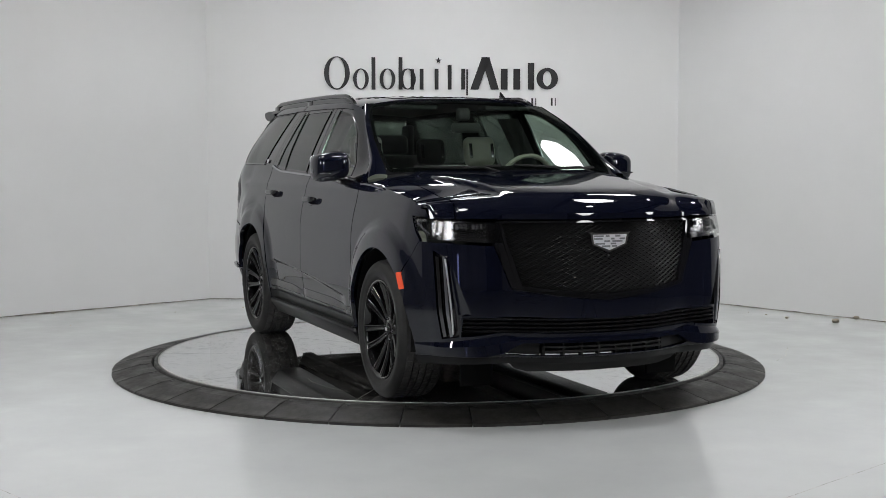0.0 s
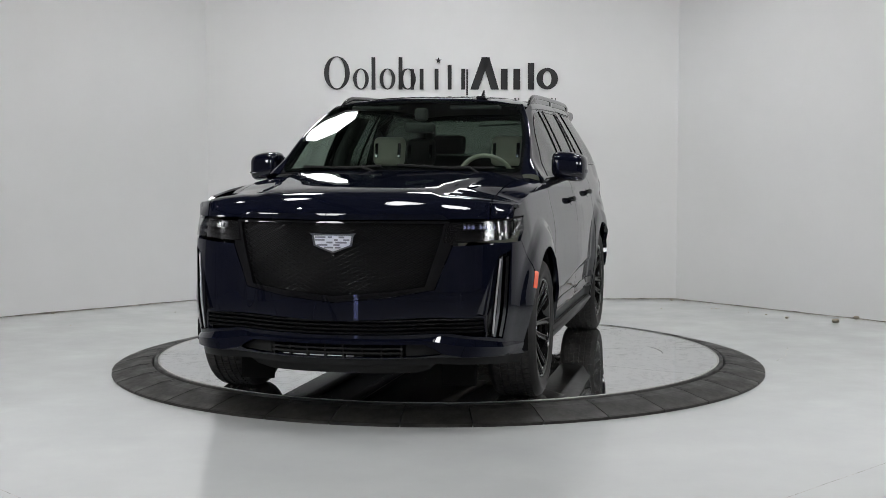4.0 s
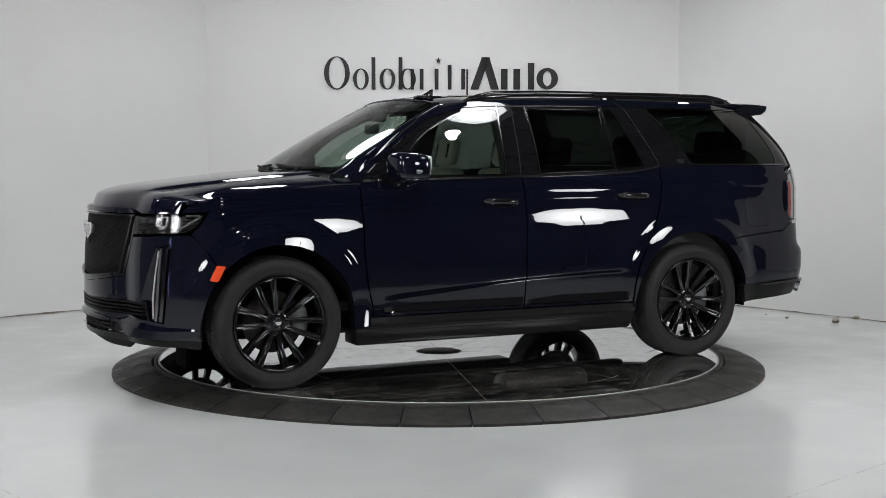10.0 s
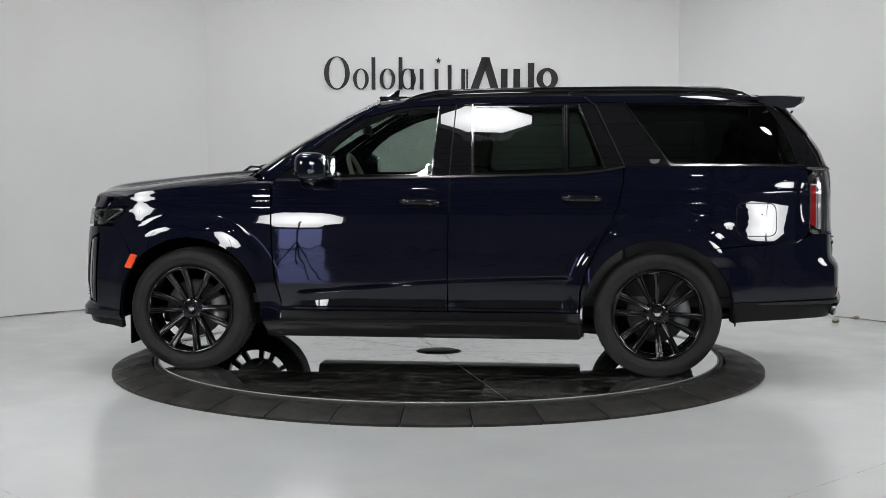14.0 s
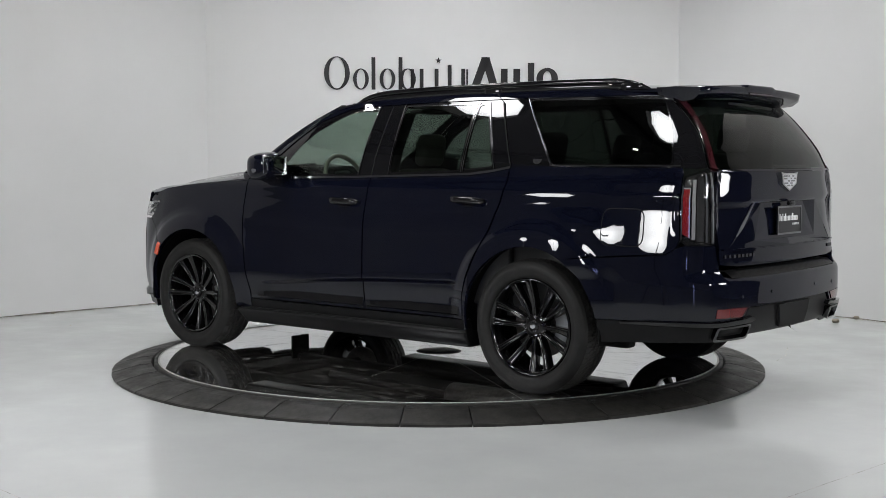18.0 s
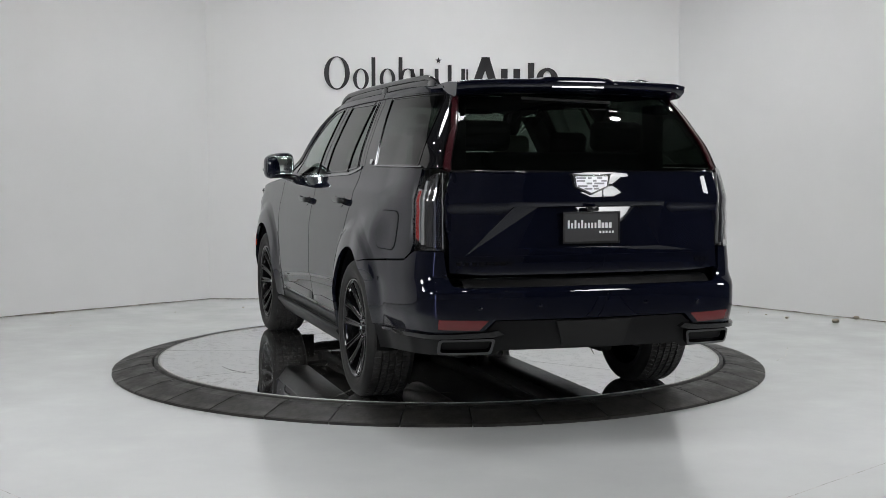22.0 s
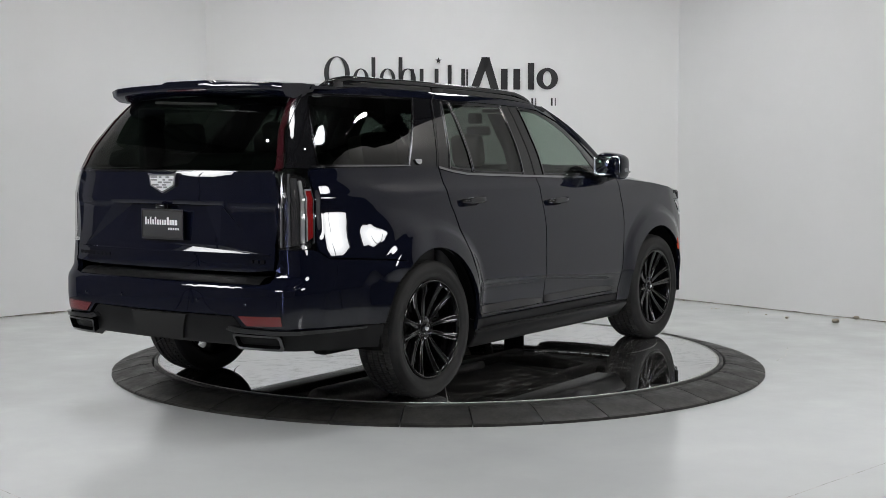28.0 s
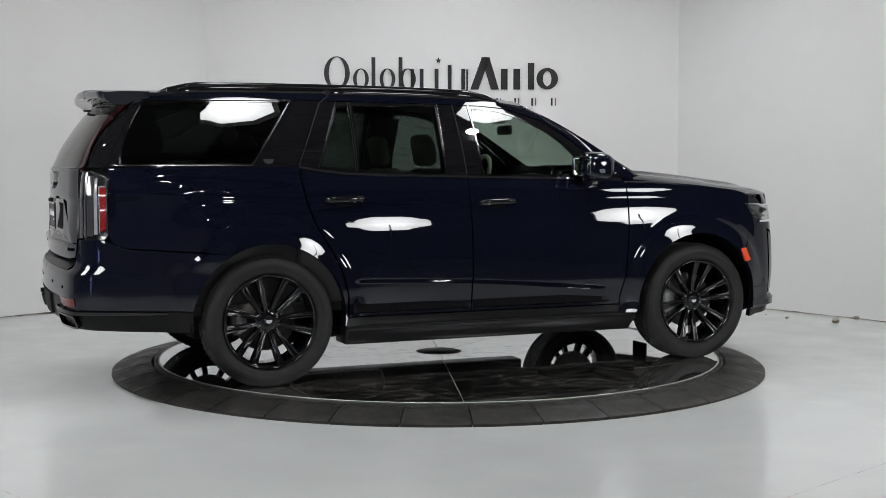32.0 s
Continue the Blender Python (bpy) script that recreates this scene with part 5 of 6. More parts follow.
def upper():
    # pillars and window frames in gloss black, with through openings
    win_f = [A(x, z) for x, z in ((0.735, 1.290), (0.705, 1.36), (0.662, 1.405), (0.585, 1.495), (0.472, 1.586), (0.362, 1.644), (0.249, 1.690), (0.134, 1.721), (0.018, 1.735), (-0.085, 1.741), (-0.058, 1.295))]
    win_r = [A(x, z) for x, z in ((-0.308, 1.750), (-0.905, 1.750), (-0.912, 1.322), (-0.318, 1.302))]
    win_c = [A(x, z) for x, z in ((-0.930, 1.750), (-0.998, 1.750), (-1.165, 1.345), (-0.934, 1.324))]
    win_q = [A(x, z) for x, z in ((-1.303, 1.760), (-2.215, 1.750), (-2.392, 1.364), (-1.585, 1.364))]
    wins = [rounded(w, 0.025, 3)[::1] for w in (win_f, win_r, win_c, win_q)]
    wins = [w if area(w) > 0 else w[::-1] for w in wins]
    edge = [(0.31, 1.757), (0.15, 1.778), (-0.1, 1.794), (-0.6, 1.808), (-1.3, 1.812), (-1.9, 1.808), (-2.2, 1.800)]
    low = [(1.0, 1.262), (0.65, 1.271), (-0.08, 1.285), (-0.7, 1.301), (-1.0, 1.310), (-1.16, 1.328), (-1.30, 1.352), (-2.44, 1.350)]
    front = [(0.80, 1.42), (0.60, 1.56), (0.44, 1.675)]
    out_ = [A(*p) for p in low] + [R(0.792, 1.352), R(0.716, 1.55), R(0.644, 1.74), A(-2.235, 1.775)] + [A(*p) for p in reversed([(x, 1.772 if x < 0.1 else z - 0.01) for x, z in edge[1:]])] + [A(0.31, 1.745)] + [A(*p) for p in reversed(front)]
    frame_ = drape(skin, out_ if area(out_) > 0 else out_[::-1], holes=wins, step=0.035, depth=0.006, lift=-0.006)
    pair("window_frame", frame_, GLOSS_BLACK)
    # body-coloured rail over the doors
    rail = [A(0.31, 1.757)] + [A(*p) for p in edge[1:]] + [A(-2.2, 1.764), A(-1.9, 1.768), A(-1.2, 1.771), (A(-0.5, 1.766)), A(0.0, 1.754), A(0.2, 1.738), A(0.46, 1.658), A(0.64, 1.540), A(0.82, 1.40), A(1.0, 1.262), A(1.06, 1.262), A(0.86, 1.41), A(0.64, 1.565), A(0.46, 1.68)]
    rail = rail if area(rail) > 0 else rail[::-1]
    pair("roof_rail_panel", drape(skin, rail, step=0.014, depth=0.02), PAINT)
    for f, k in ((lambda m: m, 0), (mirror, 1)):
        for nm, w, mat, lab in (("front_door_window", wins[0], FRONT_GLASS, "lightly green-tinted door window"), ("rear_door_window", wins[1], REAR_GLASS, "dark privacy glass window"),
                                ("quarter_light", wins[2], REAR_GLASS, "dark privacy glass window"), ("rear_side_window", wins[3], DARK_GLASS, "dark privacy glass window")):
            part(nm, f(drape(skin, w, step=0.05, depth=0.004, lift=-0.0065)), mat, car, lab)
        for w in wins:
            c = np.mean(np.array(w), 0)
            small = [tuple(c + (np.array(q) - c) * (1 - 0.011 / max(0.05, np.hypot(*(np.array(q) - c))))) for q in w]
            part("window_seal", f(drape(skin, w, holes=[small], step=0.04, depth=0.004, lift=-0.003)), DARK_CHROME, car)
        # small shield badge
        q = rounded([A(-1.455, 1.395), A(-1.465, 1.373), A(-1.49, 1.364), A(-1.515, 1.373), A(-1.525, 1.395)], 0.004, 2)
        part("side_badge", f(drape(skin, q if area(q) > 0 else q[::-1], step=0.02, depth=0.006, lift=0.004)), CHROME, car, "small silver shield badge")
        # shut lines on the pillars
        for x0, x1 in ((-0.168, -0.195), ):
            q = [A(x0 + 0.004, 1.285), A(x0 - 0.003, 1.285), A(x1 - 0.003, 1.757), A(x1 + 0.004, 1.757)]
            part("shut_line", f(drape(skin, q if area(q) > 0 else q[::-1], step=0.05, depth=0, lift=-0.004)), MATT_BLACK, car)
        for x0, x1, z0, z1 in ((-0.050, -0.082, 1.289, 1.752), (-0.316, -0.304, 1.296, 1.758), (-0.918, -0.911, 1.316, 1.758), (-0.931, -0.925, 1.318, 1.758), (-1.175, -1.004, 1.340, 1.758), (-1.594, -1.298, 1.356, 1.768)):
            q = [A(x0 + 0.0028, z0), A(x0 - 0.0028, z0), A(x1 - 0.0028, z1), A(x1 + 0.0028, z1)]
            part("pillar_trim", f(drape(skin, q if area(q) > 0 else q[::-1], step=0.05, depth=0.004, lift=0.001)), BELT_TRIM, car, "thin satin metal window trim")
        for q in ([A(-1.300, 1.360), A(-1.297, 1.353), A(-1.110, 1.75), A(-1.120, 1.75)], [A(-1.036, 1.806), A(-1.110, 1.750), A(-1.117, 1.750), A(-1.043, 1.808)]):
            part("shut_line", f(drape(skin, q if area(q) > 0 else q[::-1], step=0.05, depth=0, lift=0.0015)), MATT_BLACK, car)
        q = [A(-1.585, 1.361), A(-1.585, 1.3545), A(-2.435, 1.3545), A(-2.435, 1.361)]
        part("window_trim", f(drape(skin, q if area(q) > 0 else q[::-1], step=0.04, depth=0.008, lift=0.003)), BELT_TRIM, car, "thin satin metal window trim")
        q = [A(-1.30, 1.770), A(-1.30, 1.765), A(-2.235, 1.755), A(-2.235, 1.760)]
        part("window_trim", f(drape(skin, q if area(q) > 0 else q[::-1], step=0.04, depth=0.006, lift=0.002)), DARK_CHROME, car)
    # roof, with a dark glass panel
    front_edge = [(0.400 - 0.070 * w * w + 0.006, w) for w in np.linspace(-1, 1, 17)]
    ro = [(-2.2, -1.0), (-1.6, -1), (-1.0, -1), (-0.4, -1), (0.1, -1)] + front_edge + [(0.1, 1), (-0.4, 1), (-1.0, 1), (-1.6, 1), (-2.2, 1.0)]
    roof = part("roof", drape(roof_skin, ro, step=0.05, depth=0.02), PAINT, car)
    g = rounded([(0.28, -0.62), (0.28, 0.62), (-0.75, 0.62), (-0.75, -0.62)], 0.05)
    part("sunroof", drape(roof_skin, g if area(g) > 0 else g[::-1], step=0.06, depth=0.01, lift=0.004), GLOSS_BLACK, roof, "black glass roof panel")
    # roof rails
    pts, rad = [], []
    for i, x in enumerate(np.linspace(0.16, -2.12, 40)):
        t = i / 39
        base = roof_skin(x, 0.985)
        lift = 0.048 * min(1, (1 - abs(2 * t - 1)) * 5) ** 0.6 - 0.004
        pts.append((x, base[1] + 0.0, base[2] + lift))
        rad.append(0.014 * min(1, 0.5 + (1 - abs(2 * t - 1)) * 5))
    rails = pair("roof_rail", tube(pts, rad, 12, flat=1.2), GLOSS_BLACK)
    fin = loft([[(p[0], p[1] + d, z) for d, z in ((0.007, p[2]), (0.010, roof_skin(p[0], 0.985)[2] - 0.01), (-0.010, roof_skin(p[0], 0.985)[2] - 0.01), (-0.007, p[2]))] for p in pts[::3]], True)
    for ob, f in zip(rails, (lambda m: m, mirror)):
        part("rail_fin", f(fin), GLOSS_BLACK, ob)
    for x in (-1.0, -2.0):
        b = roof_skin(x, 0.985)
        pair("rail_foot", box(x - 0.07, x + 0.07, b[1] - 0.014, b[1] + 0.012, b[2] - 0.01, b[2] + 0.03, 0.006), GLOSS_BLACK)
    # antenna fin, on the driver's side
    y, x = 0.38, 0.27
    z = float(roof_skin(x, 0.55)[2])
    rows = []
    for t in np.linspace(0, 1, 9):
        h = 0.058 * t
        l0, l1, wd = x + 0.085 - 0.108 * t ** 0.85, x - 0.030 - 0.008 * t, 0.022 * (1 - 0.75 * t)
        rows.append([(l0, y, z + h), ((l0 + l1) / 2, y + wd, z + h), (l1, y + wd * 0.7, z + h), (l1 - 0.004, y, z + h), (l1, y - wd * 0.7, z + h), ((l0 + l1) / 2, y - wd, z + h)])
    fin = join(loft(rows, True), (rows[-1], [tuple(range(6))]))
    a = part("antenna_fin", fin, GLOSS_BLACK, car)
    part("antenna_foot", box(x - 0.10, x + 0.10, y - 0.035, y + 0.035, z - 0.01, z + 0.014, 0.012), GLOSS_BLACK, a)
    # windscreen and its black border
    w = [(0.03, -0.975), (0.97, -0.985), (0.97, 0.985), (0.03, 0.975)]
    part("windscreen", drape(screen_skin, rounded(w, 0.06), step=0.06, depth=0.006, lift=0.002), SCREEN_GLASS, car, "clear green-tinted windscreen")
    band = [(0.0, -1.0), (1.02, -1.0), (1.02, 1.0), (0.0, 1.0)]
    part("screen_border", drape(screen_skin, band, holes=[rounded([(0.055, -0.955), (0.93, -0.962), (0.93, 0.962), (0.055, 0.955)], 0.06)], step=0.05, depth=0.004, lift=-0.003), GLOSS_BLACK, car)
    # A-pillars: between the windscreen's edge and the door frame
    rows = []
    outer = [(1.06, 1.262), (0.86, 1.41), (0.64, 1.565), (0.46, 1.68), (0.31, 1.757)]
    for i in range(41):
        t = i / 40
        o = np.array([curve([(k, p[0]) for k, p in enumerate(outer)], t * 4), curve([(k, p[1]) for k, p in enumerate(outer)], t * 4)])
        b = skin(*A(float(o[0]), float(o[1])))
        a = screen_skin(1.0 - t, 0.995)
        out = np.cross(np.array((-0.75, -0.17, 0.50)), a - b)
        out = out / np.linalg.norm(out) * np.sign(out @ np.array((0.5, 0.7, 0.5)))
        gap = np.linalg.norm(a - b)
        rows.append([b + (a - b) * k + out * gap * 0.75 * k * (1 - k) for k in np.linspace(0, 1, 9)])
    pair("a_pillar", loft(rows), PAINT)
    # cowl and wipers
    rows = []
    for w in np.linspace(-1, 1, 21):
        a, b = screen_skin(1.0, w), hood_skin(1.2, w * 0.83)
        rows.append([a, a * 0.5 + b * 0.5 - np.array((0, 0, 0.012)), b + np.array((0.02, 0, -0.02))])
    part("cowl", loft([r[::-1] for r in rows]), SATIN_BLACK, car)
    for y0, y1 in ((0.62, 0.02), (-0.08, -0.62)):
        pts = [tuple(screen_skin(0.97 - 0.05 * abs(t - 0.4), (y0 + (y1 - y0) * t) / 0.79) + np.array((0.006, 0, 0.010))) for t in np.linspace(0, 1, 12)]
        w = part("wiper", tube(pts, 0.009, 6), MATT_BLACK, car)
        mid = pts[5]
        part("wiper_arm", tube([mid, (mid[0] + 0.03, (mid[1] + y0) / 2, mid[2] + 0.004), (mid[0] + 0.07, y0 * 0.9, mid[2] - 0.035)], 0.008, 6), MATT_BLACK, w)


def area(loop):
    p = np.array(loop)
    q = np.roll(p, -1, 0)
    return float(np.sum(p[:, 0] * q[:, 1] - q[:, 0] * p[:, 1]))


def mirrors():
    bm = bmesh.new()
    bmesh.ops.create_cube(bm, size=1)
    bmesh.ops.subdivide_edges(bm, edges=bm.edges[:], cuts=9, use_grid_fill=True)
    for v in bm.verts:
        c = v.co * 2
        r = (abs(c.x) ** 3.6 + abs(c.y) ** 4.2 + abs(c.z) ** 4.2) ** (1 / 4)
        c = c / r
        x, y, z = c
        front = max(0, x)
        slim = 1 - 0.10 * front * front - 0.10 * max(0, y) - 0.10 * max(0, -x) * max(0, y)
        v.co = Vector((0.718 + 0.112 * x - 0.02 * y, 1.040 + 0.112 * y * (1 - 0.08 * front), 1.350 + 0.094 * z * slim - 0.008 * y + 0.012 * min(0, z) * y))
    shell = taken(bm)
    for f in (lambda m: m, mirror):
        h = part("door_mirror", f(shell), PAINT, car, "blue-black door mirror with black foot")
        part("mirror_glass", f(moved(box(-0.006, 0.006, -0.095, 0.095, -0.066, 0.066, 0.02), pose(0.609, 1.045, 1.352, 0, -4, -9))), MIRROR, h, "mirror glass in a black rim")
        foot = loft([[(0.80, 0.90, 1.225), (0.80, 0.90, 1.275), (0.66, 0.90, 1.275), (0.66, 0.90, 1.225)],
                     [(0.80, 0.95, 1.232), (0.80, 0.95, 1.285), (0.67, 0.95, 1.285), (0.67, 0.95, 1.232)],
                     [(0.80, 1.02, 1.258), (0.80, 1.0, 1.31), (0.68, 1.0, 1.31), (0.68, 1.02, 1.258)]], True)
        part("mirror_foot", f(foot), GLOSS_BLACK, h)
        part("mirror_signal", f(moved(box(-0.055, 0.055, -0.008, 0.008, -0.013, 0.013, 0.006), pose(0.665, 1.140, 1.318, -10, 0, 14))), LAMP_GREY, h, "clear turn signal in the mirror")
        part("mirror_strip", f(box(0.805, 0.822, 1.03, 1.13, 1.300, 1.310, 0.004)), DARK_CHROME, h)


def wheels():
    R0, RIMR = 0.405, 0.292
    side = [(RIMR, -0.112), (0.303, -0.130), (0.308, -0.133), (0.325, -0.1375), (0.334, -0.1385), (0.337, -0.1405), (0.352, -0.142), (0.368, -0.1405), (0.371, -0.1375), (0.386, -0.131), (0.394, -0.122), (R0 - 0.002, -0.105)]
    tread = [(R0 - 0.002, -0.105)]
    for a in (-0.062, -0.021, 0.021, 0.062):
        tread += [(R0, a - 0.006), (R0 - 0.009, a - 0.004), (R0 - 0.009, a + 0.004), (R0, a + 0.006)]
    tread += [(R0 - 0.002, 0.105)]
    tyre = join(lathe([(r, a - 0.142) for r, a in side], 96), lathe([(r, -a - 0.142) for r, a in reversed(side)], 96))
    # ribs cut by fine cross grooves, staggered from rib to rib
    n_t, vt, ft = 288, [], []
    for i in range(n_t):
        t = 2 * math.pi * i / n_t
        for r, a in tread:
            rib = int((a + 0.2) / 0.041)
            cut = 0.005 if (i + rib * 2) % 4 == 0 and r > R0 - 0.005 else 0.0
            vt.append(((r - cut) * math.cos(t), a - 0.142, (r - cut) * math.sin(t)))
    k = len(tread)
    for i in range(n_t):
        j = (i + 1) % n_t
        ft += [(i * k + c, i * k + c + 1, j * k + c + 1, j * k + c) for c in range(k - 1)]
    tread_m = (vt, ft)
    # shoulder blocks: small lugs cut across the shoulders
    lug = []
    for i in range(72):
        t = 2 * math.pi * i / 72
        for s_ in (-1, 1):
            b = box(-0.0125, 0.0125, -0.022, 0.022, -0.006, -0.0005, 0.001, 1)
            m = Matrix.Rotation(-t, 4, "Y") @ Matrix.Translation((0, s_ * 0.088 - 0.142, R0)) @ Matrix.Rotation(s_ * -0.22, 4, "X") @ Matrix.Rotation(s_ * 0.2, 4, "Z")
            lug.append(moved(b, m))
    tread_m = join(tread_m, *lug)
    barrel = lathe([(RIMR + 0.001, -0.022), (RIMR - 0.004, -0.012), (RIMR - 0.012, -0.016), (RIMR - 0.022, -0.04), (RIMR - 0.028, -0.11), (RIMR - 0.022, -0.25), (RIMR, -0.262)], 72)
    spokes = []
    for i in range(6):
        for d in (-1, 1):
            t0 = 2 * math.pi * i / 6 + d * math.radians(15)
            t1 = 2 * math.pi * i / 6 + d * math.radians(11.5)
            rows = []
            for k in range(10):
                f = k / 9
                r = 0.050 + (RIMR - 0.010 - 0.050) * f
                t = t0 + (t1 - t0) * f
                w = 0.0145 + 0.0125 * f ** 1.6
                y = -0.070 + 0.056 * f ** 1.1 - 0.008 * math.sin(math.pi * f)
                c, s_ = math.cos(t), math.sin(t)
                def at(o, a):
                    return (r * c - o * s_, y + a, r * s_ + o * c)
                g = 0.004 + 0.010 * min(1.0, 1.6 * f)
                o = d * w * 0.25
                rows.append([at(-w * 0.9, -0.055), at(-w, -0.016), at(-w * 0.90, -0.005), at(-w * 0.66, 0.001), at(-w * 0.36 + o * 0.3, -0.001), at(o, -g), at(w * 0.36 + o * 0.3, -0.001), at(w * 0.66, 0.001), at(w * 0.90, -0.005), at(w, -0.016), at(w * 0.9, -0.055)])
            spokes.append(loft(rows))
    # small bridges where two spokes meet the rim
    bridges = []
    for i in range(6):
        rows = []
        for k in range(7):
            t = 2 * math.pi * i / 6 + math.radians(-15 + 5 * k)
            rows.append([(r * math.cos(t), y, r * math.sin(t)) for r, y in ((RIMR - 0.010, -0.012), (RIMR - 0.020, -0.016), (RIMR - 0.026, -0.030), (RIMR - 0.022, -0.075))])
        bridges.append(loft(rows))
    hub = lathe([(0.001, -0.068), (0.04, -0.066), (0.075, -0.070), (0.088, -0.085), (0.088, -0.12)], 36)
    rim = join(barrel, hub)
    rotor = lathe([(0.07, -0.145), (0.19, -0.145), (0.192, -0.155), (0.192, -0.17), (0.07, -0.175)], 48)
    cal = []
    for k in range(7):
        t = math.radians(-24 + k * 8)
        cal.append([(r * math.cos(t), y, r * math.sin(t)) for r, y in ((0.12, -0.18), (0.12, -0.128), (0.17, -0.116), (0.215, -0.122), (0.215, -0.18))])
    caliper = join(loft(cal), (cal[0], [tuple(range(5))]), (cal[-1], [tuple(range(4, -1, -1))]))
    for x, front in ((AXLE_F, True), (AXLE_R, False)):
        for sgn in (1, -1):
            turn = {(True, 1): -10.0, (False, 1): -15.0, (True, -1): 18.0, (False, -1): -4.0}[(front, sgn)]
            w = part("wheel", rim, RIM_BLACK, car, "gloss black multi-spoke alloy wheel")
            w.matrix_basis = pose(x, sgn * (WHEEL_Y - 0.008), HUB_Z, 0, 0, 0 if sgn > 0 else 180) @ Matrix.Rotation(math.radians(turn), 4, "Y")
            for sp in spokes:
                part("spoke", sp, RIM_BLACK, w)
            for br in bridges:
                part("spoke_bridge", br, RIM_BLACK, w)
            part("tyre", tyre, TYRE, w, "black road tyre")
            part("tread", tread_m, TREAD, w, smooth=False)
            part("brake_disc", rotor, STEEL, w)
            part("caliper", moved(caliper, Matrix.Rotation(math.radians(180 if sgn > 0 else 0) - math.radians(turn), 4, "Y")), CALIPER, w)
            part("centre_cap", lathe([(0.001, -0.054), (0.03, -0.055), (0.036, -0.068)], 24), GLOSS_BLACK, w)
            sh = [(-0.02, 0.008), (-0.016, -0.006), (0, -0.013), (0.016, -0.006), (0.02, 0.008)]
            part("cap_shield", moved(([(p[0], -0.0525, p[1]) for p in sh], [tuple(range(5))]), Matrix.Rotation(-math.radians(turn), 4, "Y")), SILVER, w, smooth=False)
            for i in range(6):
                t = 2 * math.pi * (i + 0.5) / 6
                part("lug_nut", moved(lathe([(0.001, -0.060), (0.008, -0.060), (0.011, -0.074)], 8), Matrix.Translation((0.062 * math.cos(t), 0, 0.062 * math.sin(t)))), DARK_CHROME, w)
    # arch liners
    for x in (AXLE_F, AXLE_R):
        rows = []
        for t in np.linspace(-8, 188, 29):
            c, s_ = math.cos(math.radians(t)), math.sin(math.radians(t))
            rows.append([(x + 0.485 * c, 0.985, HUB_Z + 0.485 * s_), (x + 0.50 * c, 0.94, HUB_Z + 0.50 * s_), (x + 0.50 * c, 0.55, HUB_Z + 0.50 * s_)])
        pair("arch_liner", loft(rows), LINER)
        n = len(rows)
        pair("arch_back", ([(x, 0.56, HUB_Z - 0.1)] + [r[2] for r in rows], [(0, i + 1, i + 2) for i in range(n - 1)]), LINER)


def underside():
    part("underbody", join(box(-1.95, 2.2, -0.60, 0.60, 0.32, 0.44, 0.03), box(-1.0, 1.04, -0.90, 0.90, 0.30, 0.42, 0.02)), MATT_BLACK, car)
    for y in (0.45, -0.45):
        part("frame_rail", box(-1.9, 1.9, y - 0.05, y + 0.05, 0.25, 0.33, 0.02), MATT_BLACK, car)
    part("silencer", moved(lathe([(0.001, -0.35), (0.09, -0.35), (0.10, -0.33), (0.10, 0.33), (0.09, 0.35), (0.001, 0.35)], 24), pose(-0.7, 0.28, 0.25, 0, 0, 90)), STEEL, car)
    part("exhaust_pipe", tube([(0.9, 0.2, 0.24), (-0.3, 0.28, 0.25), (-1.2, 0.3, 0.25), (-1.6, 0.45, 0.36), (-2.3, 0.62, 0.38)], 0.032), PIPE, car)
    for x in (AXLE_F, AXLE_R):
        part("axle", tube([(x, -0.8, HUB_Z - 0.07), (x, 0, HUB_Z - 0.1), (x, 0.8, HUB_Z - 0.07)], [0.035, 0.07, 0.035]), MATT_BLACK, car)
    pair("control_arm", tube([(-0.75, 0.5, 0.28), (-1.4, 0.62, 0.24)], 0.04), MATT_BLACK)
    part("spare_wheel_tray", box(-2.55, -1.85, -0.55, 0.55, 0.40, 0.47, 0.03), MATT_BLACK, car)


def seat(x, y, w, tilt=12, name="seat", hide=LEATHER, label="light beige leather seat", top=0.50):
    cush = moved(box(-0.26, 0.27, -w, w, 0.0, 0.16, 0.05, 3), pose(x, y, 0.72, 0, -5))
    s_ = part(name, cush, hide, car, label)
    back = moved(box(-0.07, 0.07, -w, w, 0.0, top, 0.05, 3), pose(x - 0.22, y, 0.84, 0, -tilt))
    part("backrest", back, hide, s_)
    hd = moved(box(-0.05, 0.05, -min(w, 0.122), min(w, 0.122), top + 0.02, top + 0.24, 0.045, 3), pose(x - 0.22, y, 0.84, 0, -tilt))
    part("headrest", hd, hide, s_)
    for d in (-0.088, 0.088):
        part("headrest_trim", moved(box(0.045, 0.056, d - 0.012, d + 0.012, top + 0.07, top + 0.18, 0.004), pose(x - 0.22, y, 0.84, 0, -tilt)), DARK_CHROME, s_)
    return s_


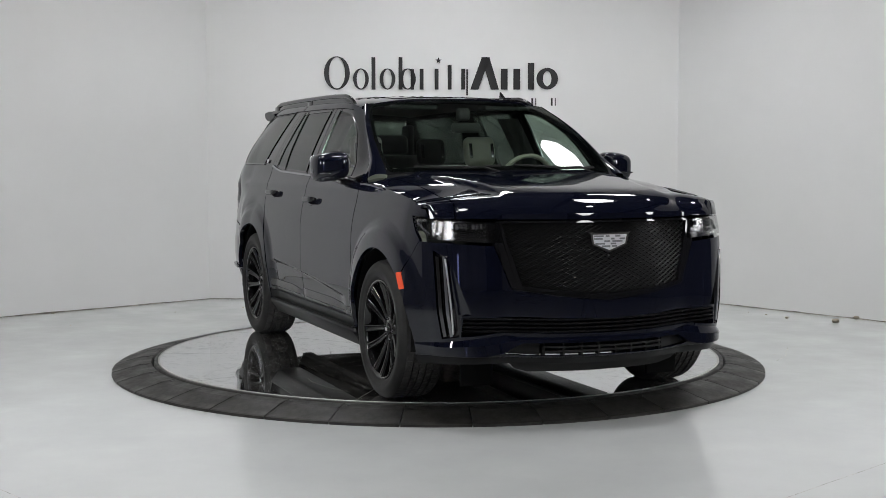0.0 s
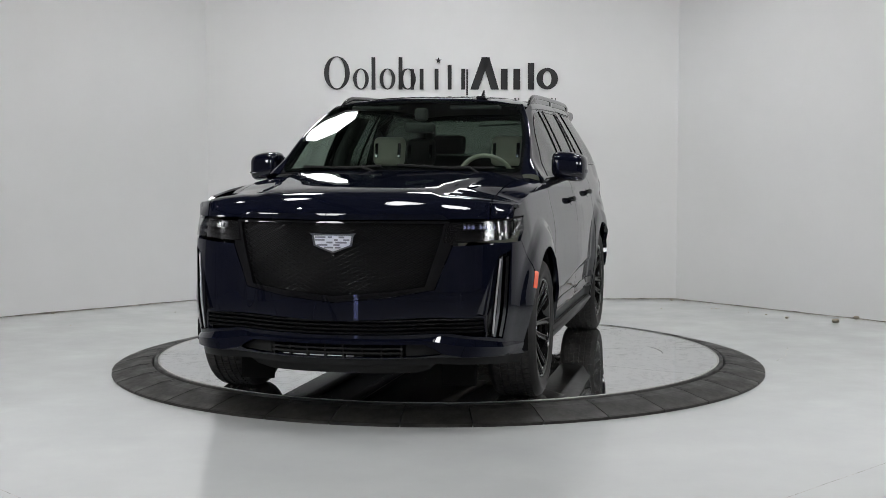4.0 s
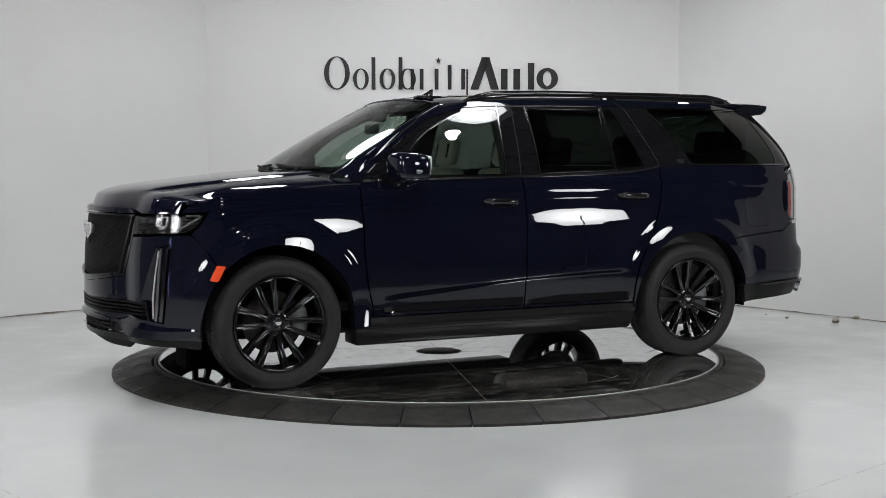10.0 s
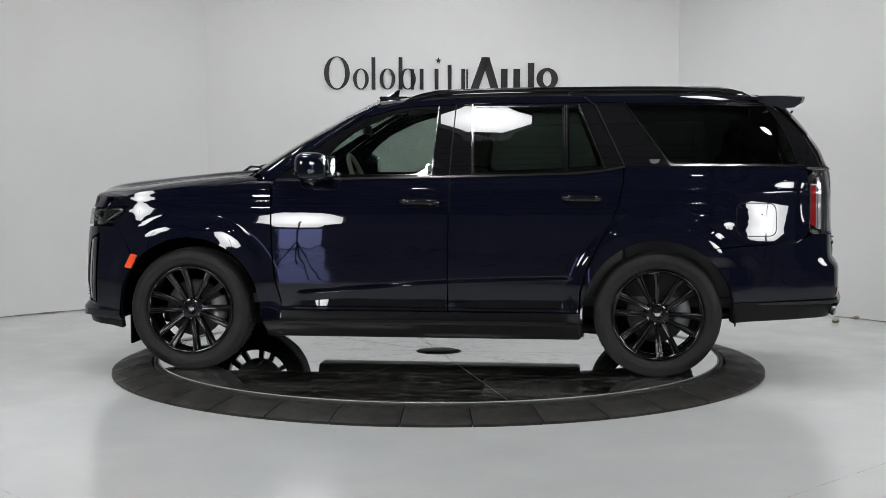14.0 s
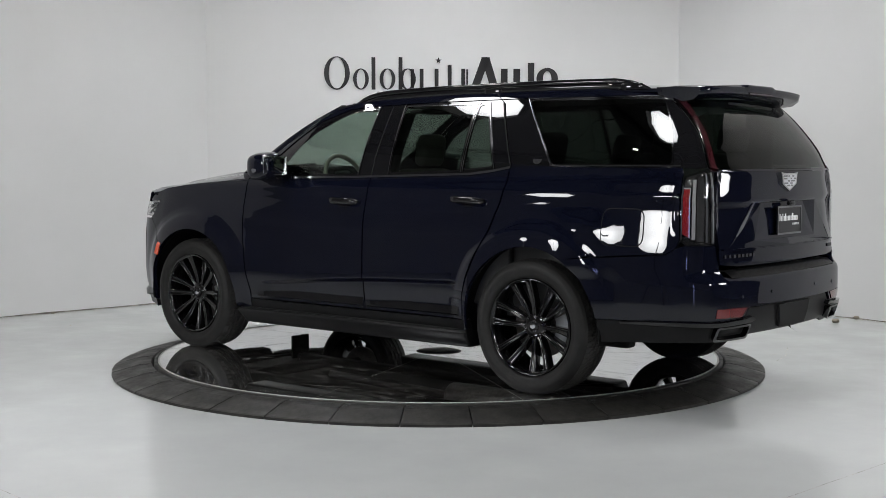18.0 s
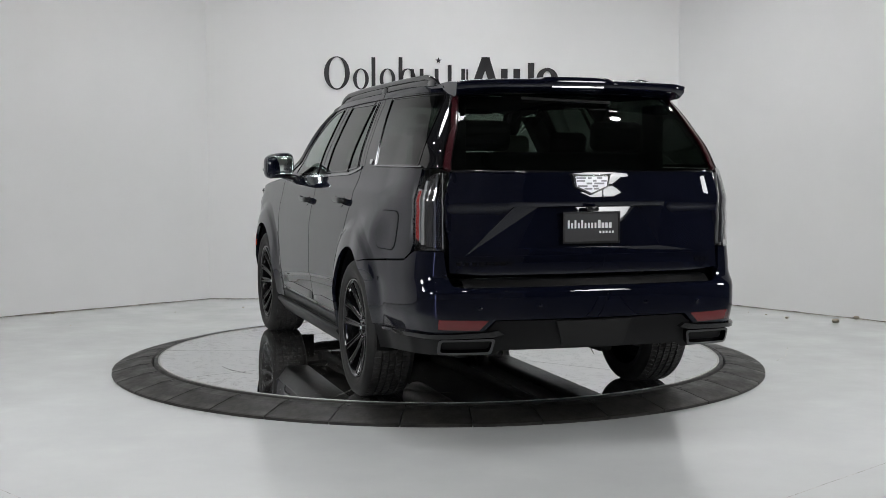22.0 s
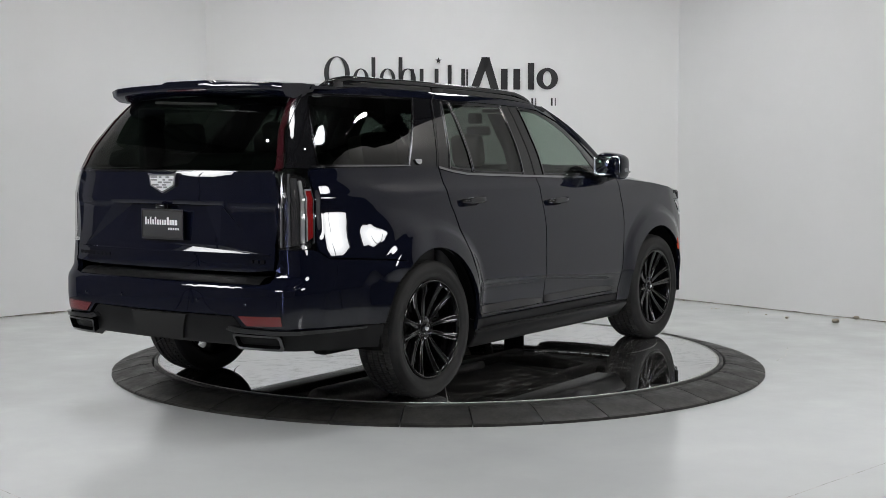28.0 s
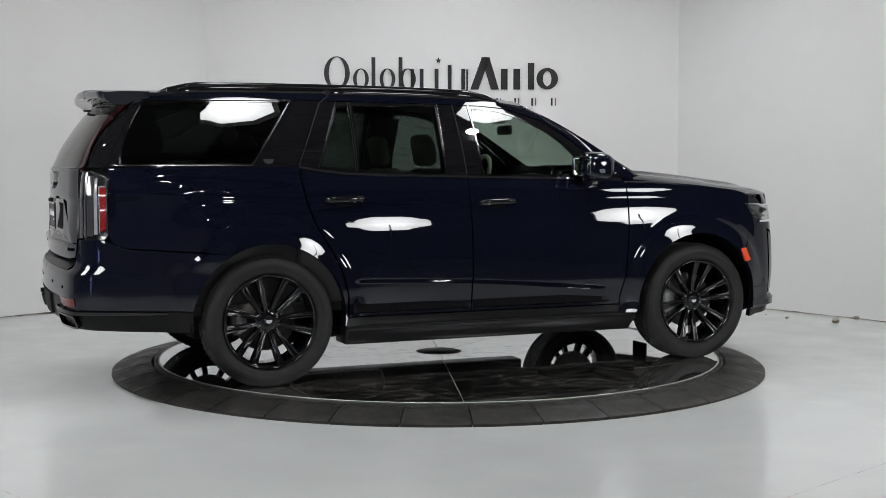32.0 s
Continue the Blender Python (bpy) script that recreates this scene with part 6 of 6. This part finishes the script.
def cabin():
    part("cabin_floor", box(-2.45, 1.2, -0.86, 0.86, 0.44, 0.50), CABIN, car, smooth=False)
    pair("door_lining", box(-1.3, 1.0, 0.84, 0.90, 0.5, 1.26, 0.02), CABIN)
    pair("load_bay_lining", box(-2.4, -1.3, 0.82, 0.87, 0.5, 1.33, 0.02), CABIN)
    part("headliner", drape(roof_skin, [(-2.15, -0.9), (0.3, -0.9), (0.3, 0.9), (-2.15, 0.9)], step=0.2, depth=0, lift=-0.045), HEADLINER, car)
    d = part("dashboard", join(box(0.75, 1.22, -0.84, 0.84, 0.95, 1.20, 0.06, 3), box(0.95, 1.32, -0.76, 0.76, 1.15, 1.27, 0.04, 3)), CABIN, car)
    part("dash_screen", moved(box(-0.01, 0.01, -0.42, 0.42, -0.07, 0.09, 0.008), pose(0.80, 0.22, 1.26, 0, 18)), GLOSS_BLACK, d)
    ring = [(0.19 * math.cos(t), 0.19 * math.sin(t), 0) for t in np.linspace(0, 2 * math.pi, 33)[:-1]]
    wheel_m = pose(0.50, 0.45, 1.245, 0, -68)
    sw = part("steering_wheel", moved(tube(ring, 0.016, 8, True), wheel_m), LEATHER, car, "beige leather steering wheel")
    part("wheel_boss", moved(box(-0.08, 0.08, -0.07, 0.07, -0.03, 0.01, 0.02), wheel_m), CABIN, sw)
    for a in (0.15, math.pi - 0.15, -math.pi / 2):
        part("spoke", moved(tube([(0.05 * math.sin(a), 0.05 * math.cos(a), 0), (0.19 * math.sin(a), 0.19 * math.cos(a), 0)], 0.012, 6), wheel_m), CABIN, sw)
    for y in (0.45, -0.45):
        seat(0.05, y, 0.25)
        seat(-0.95, y, 0.26, hide=CABIN, label="dark leather rear seat")
    bench = part("rear_bench", box(-2.05, -1.5, -0.66, 0.66, 0.72, 0.88, 0.05, 3), CABIN, car, "dark leather rear bench with two headrests")
    part("backrest", moved(box(-0.07, 0.07, -0.70, 0.70, 0.0, 0.60, 0.05, 3), pose(-2.0, 0, 0.84, 0, -10)), CABIN, bench)
    for y in (0.40, -0.40):
        part("headrest", moved(box(-0.05, 0.05, y - 0.15, y + 0.15, 0.61, 0.78, 0.04, 3), pose(-2.0, 0, 0.84, 0, -10)), CABIN, bench)
    part("centre_console", box(-0.3, 0.8, -0.13, 0.13, 0.5, 0.92, 0.04, 3), CABIN, car)
    m = part("interior_mirror", box(0.50, 0.54, -0.115, 0.095, 1.575, 1.645, 0.018), CABIN, car)
    part("sensor_pod", box(0.42, 0.52, -0.05, 0.03, 1.660, 1.745, 0.02), CABIN, m)
    rows = [[(x, y + d, z) for x, d in ((-0.30, 0.0), (-0.30, 0.07), (-0.08, 0.07), (-0.08, 0.0))] for y, z in ((0.775, 0.9), (0.785, 1.28), (0.735, 1.45), (0.655, 1.60), (0.60, 1.70))]
    pair("b_pillar_trim", loft(rows, True), CABIN)
    pair("d_pillar_trim", box(-2.30, -2.12, 0.56, 0.62, 1.30, 1.70, 0.02), CABIN)
    part("sun_visor", box(0.3, 0.43, 0.18, 0.52, 1.738, 1.764, 0.006), CABIN, car)
    part("sun_visor", box(0.3, 0.43, -0.52, -0.18, 1.738, 1.764, 0.006), CABIN, car)


body_panels()
bumpers()
grille()
headlamps()
tail()
upper()
mirrors()
wheels()
underside()
cabin()


# ------------------------------------------------------------------ what turns
def motions():
    """Car and turntable disc turn together, at a pace that wavers a little."""
    start, pace = -68.84, -8.3722
    waver = (0.75, 0.70, 0.56, -0.10, -0.75, -0.92, -0.87, -0.98, -1.01, -1.15, -1.23, -1.15, -0.96, -0.59, -0.09, 0.27, 0.40,
             0.28, 0.01, -0.20, -0.03, 0.19, 0.41, 0.41, 0.11, -0.67, -1.14, -1.23, -1.15, -0.85, -0.91, -1.10, -0.98)
    rows = [(t, pose(0, 0, 0, 0, 0, start + pace * t + waver[t])) for t in range(0, 33)]
    walk(car, rows)
    walk(disc, rows)


motions()
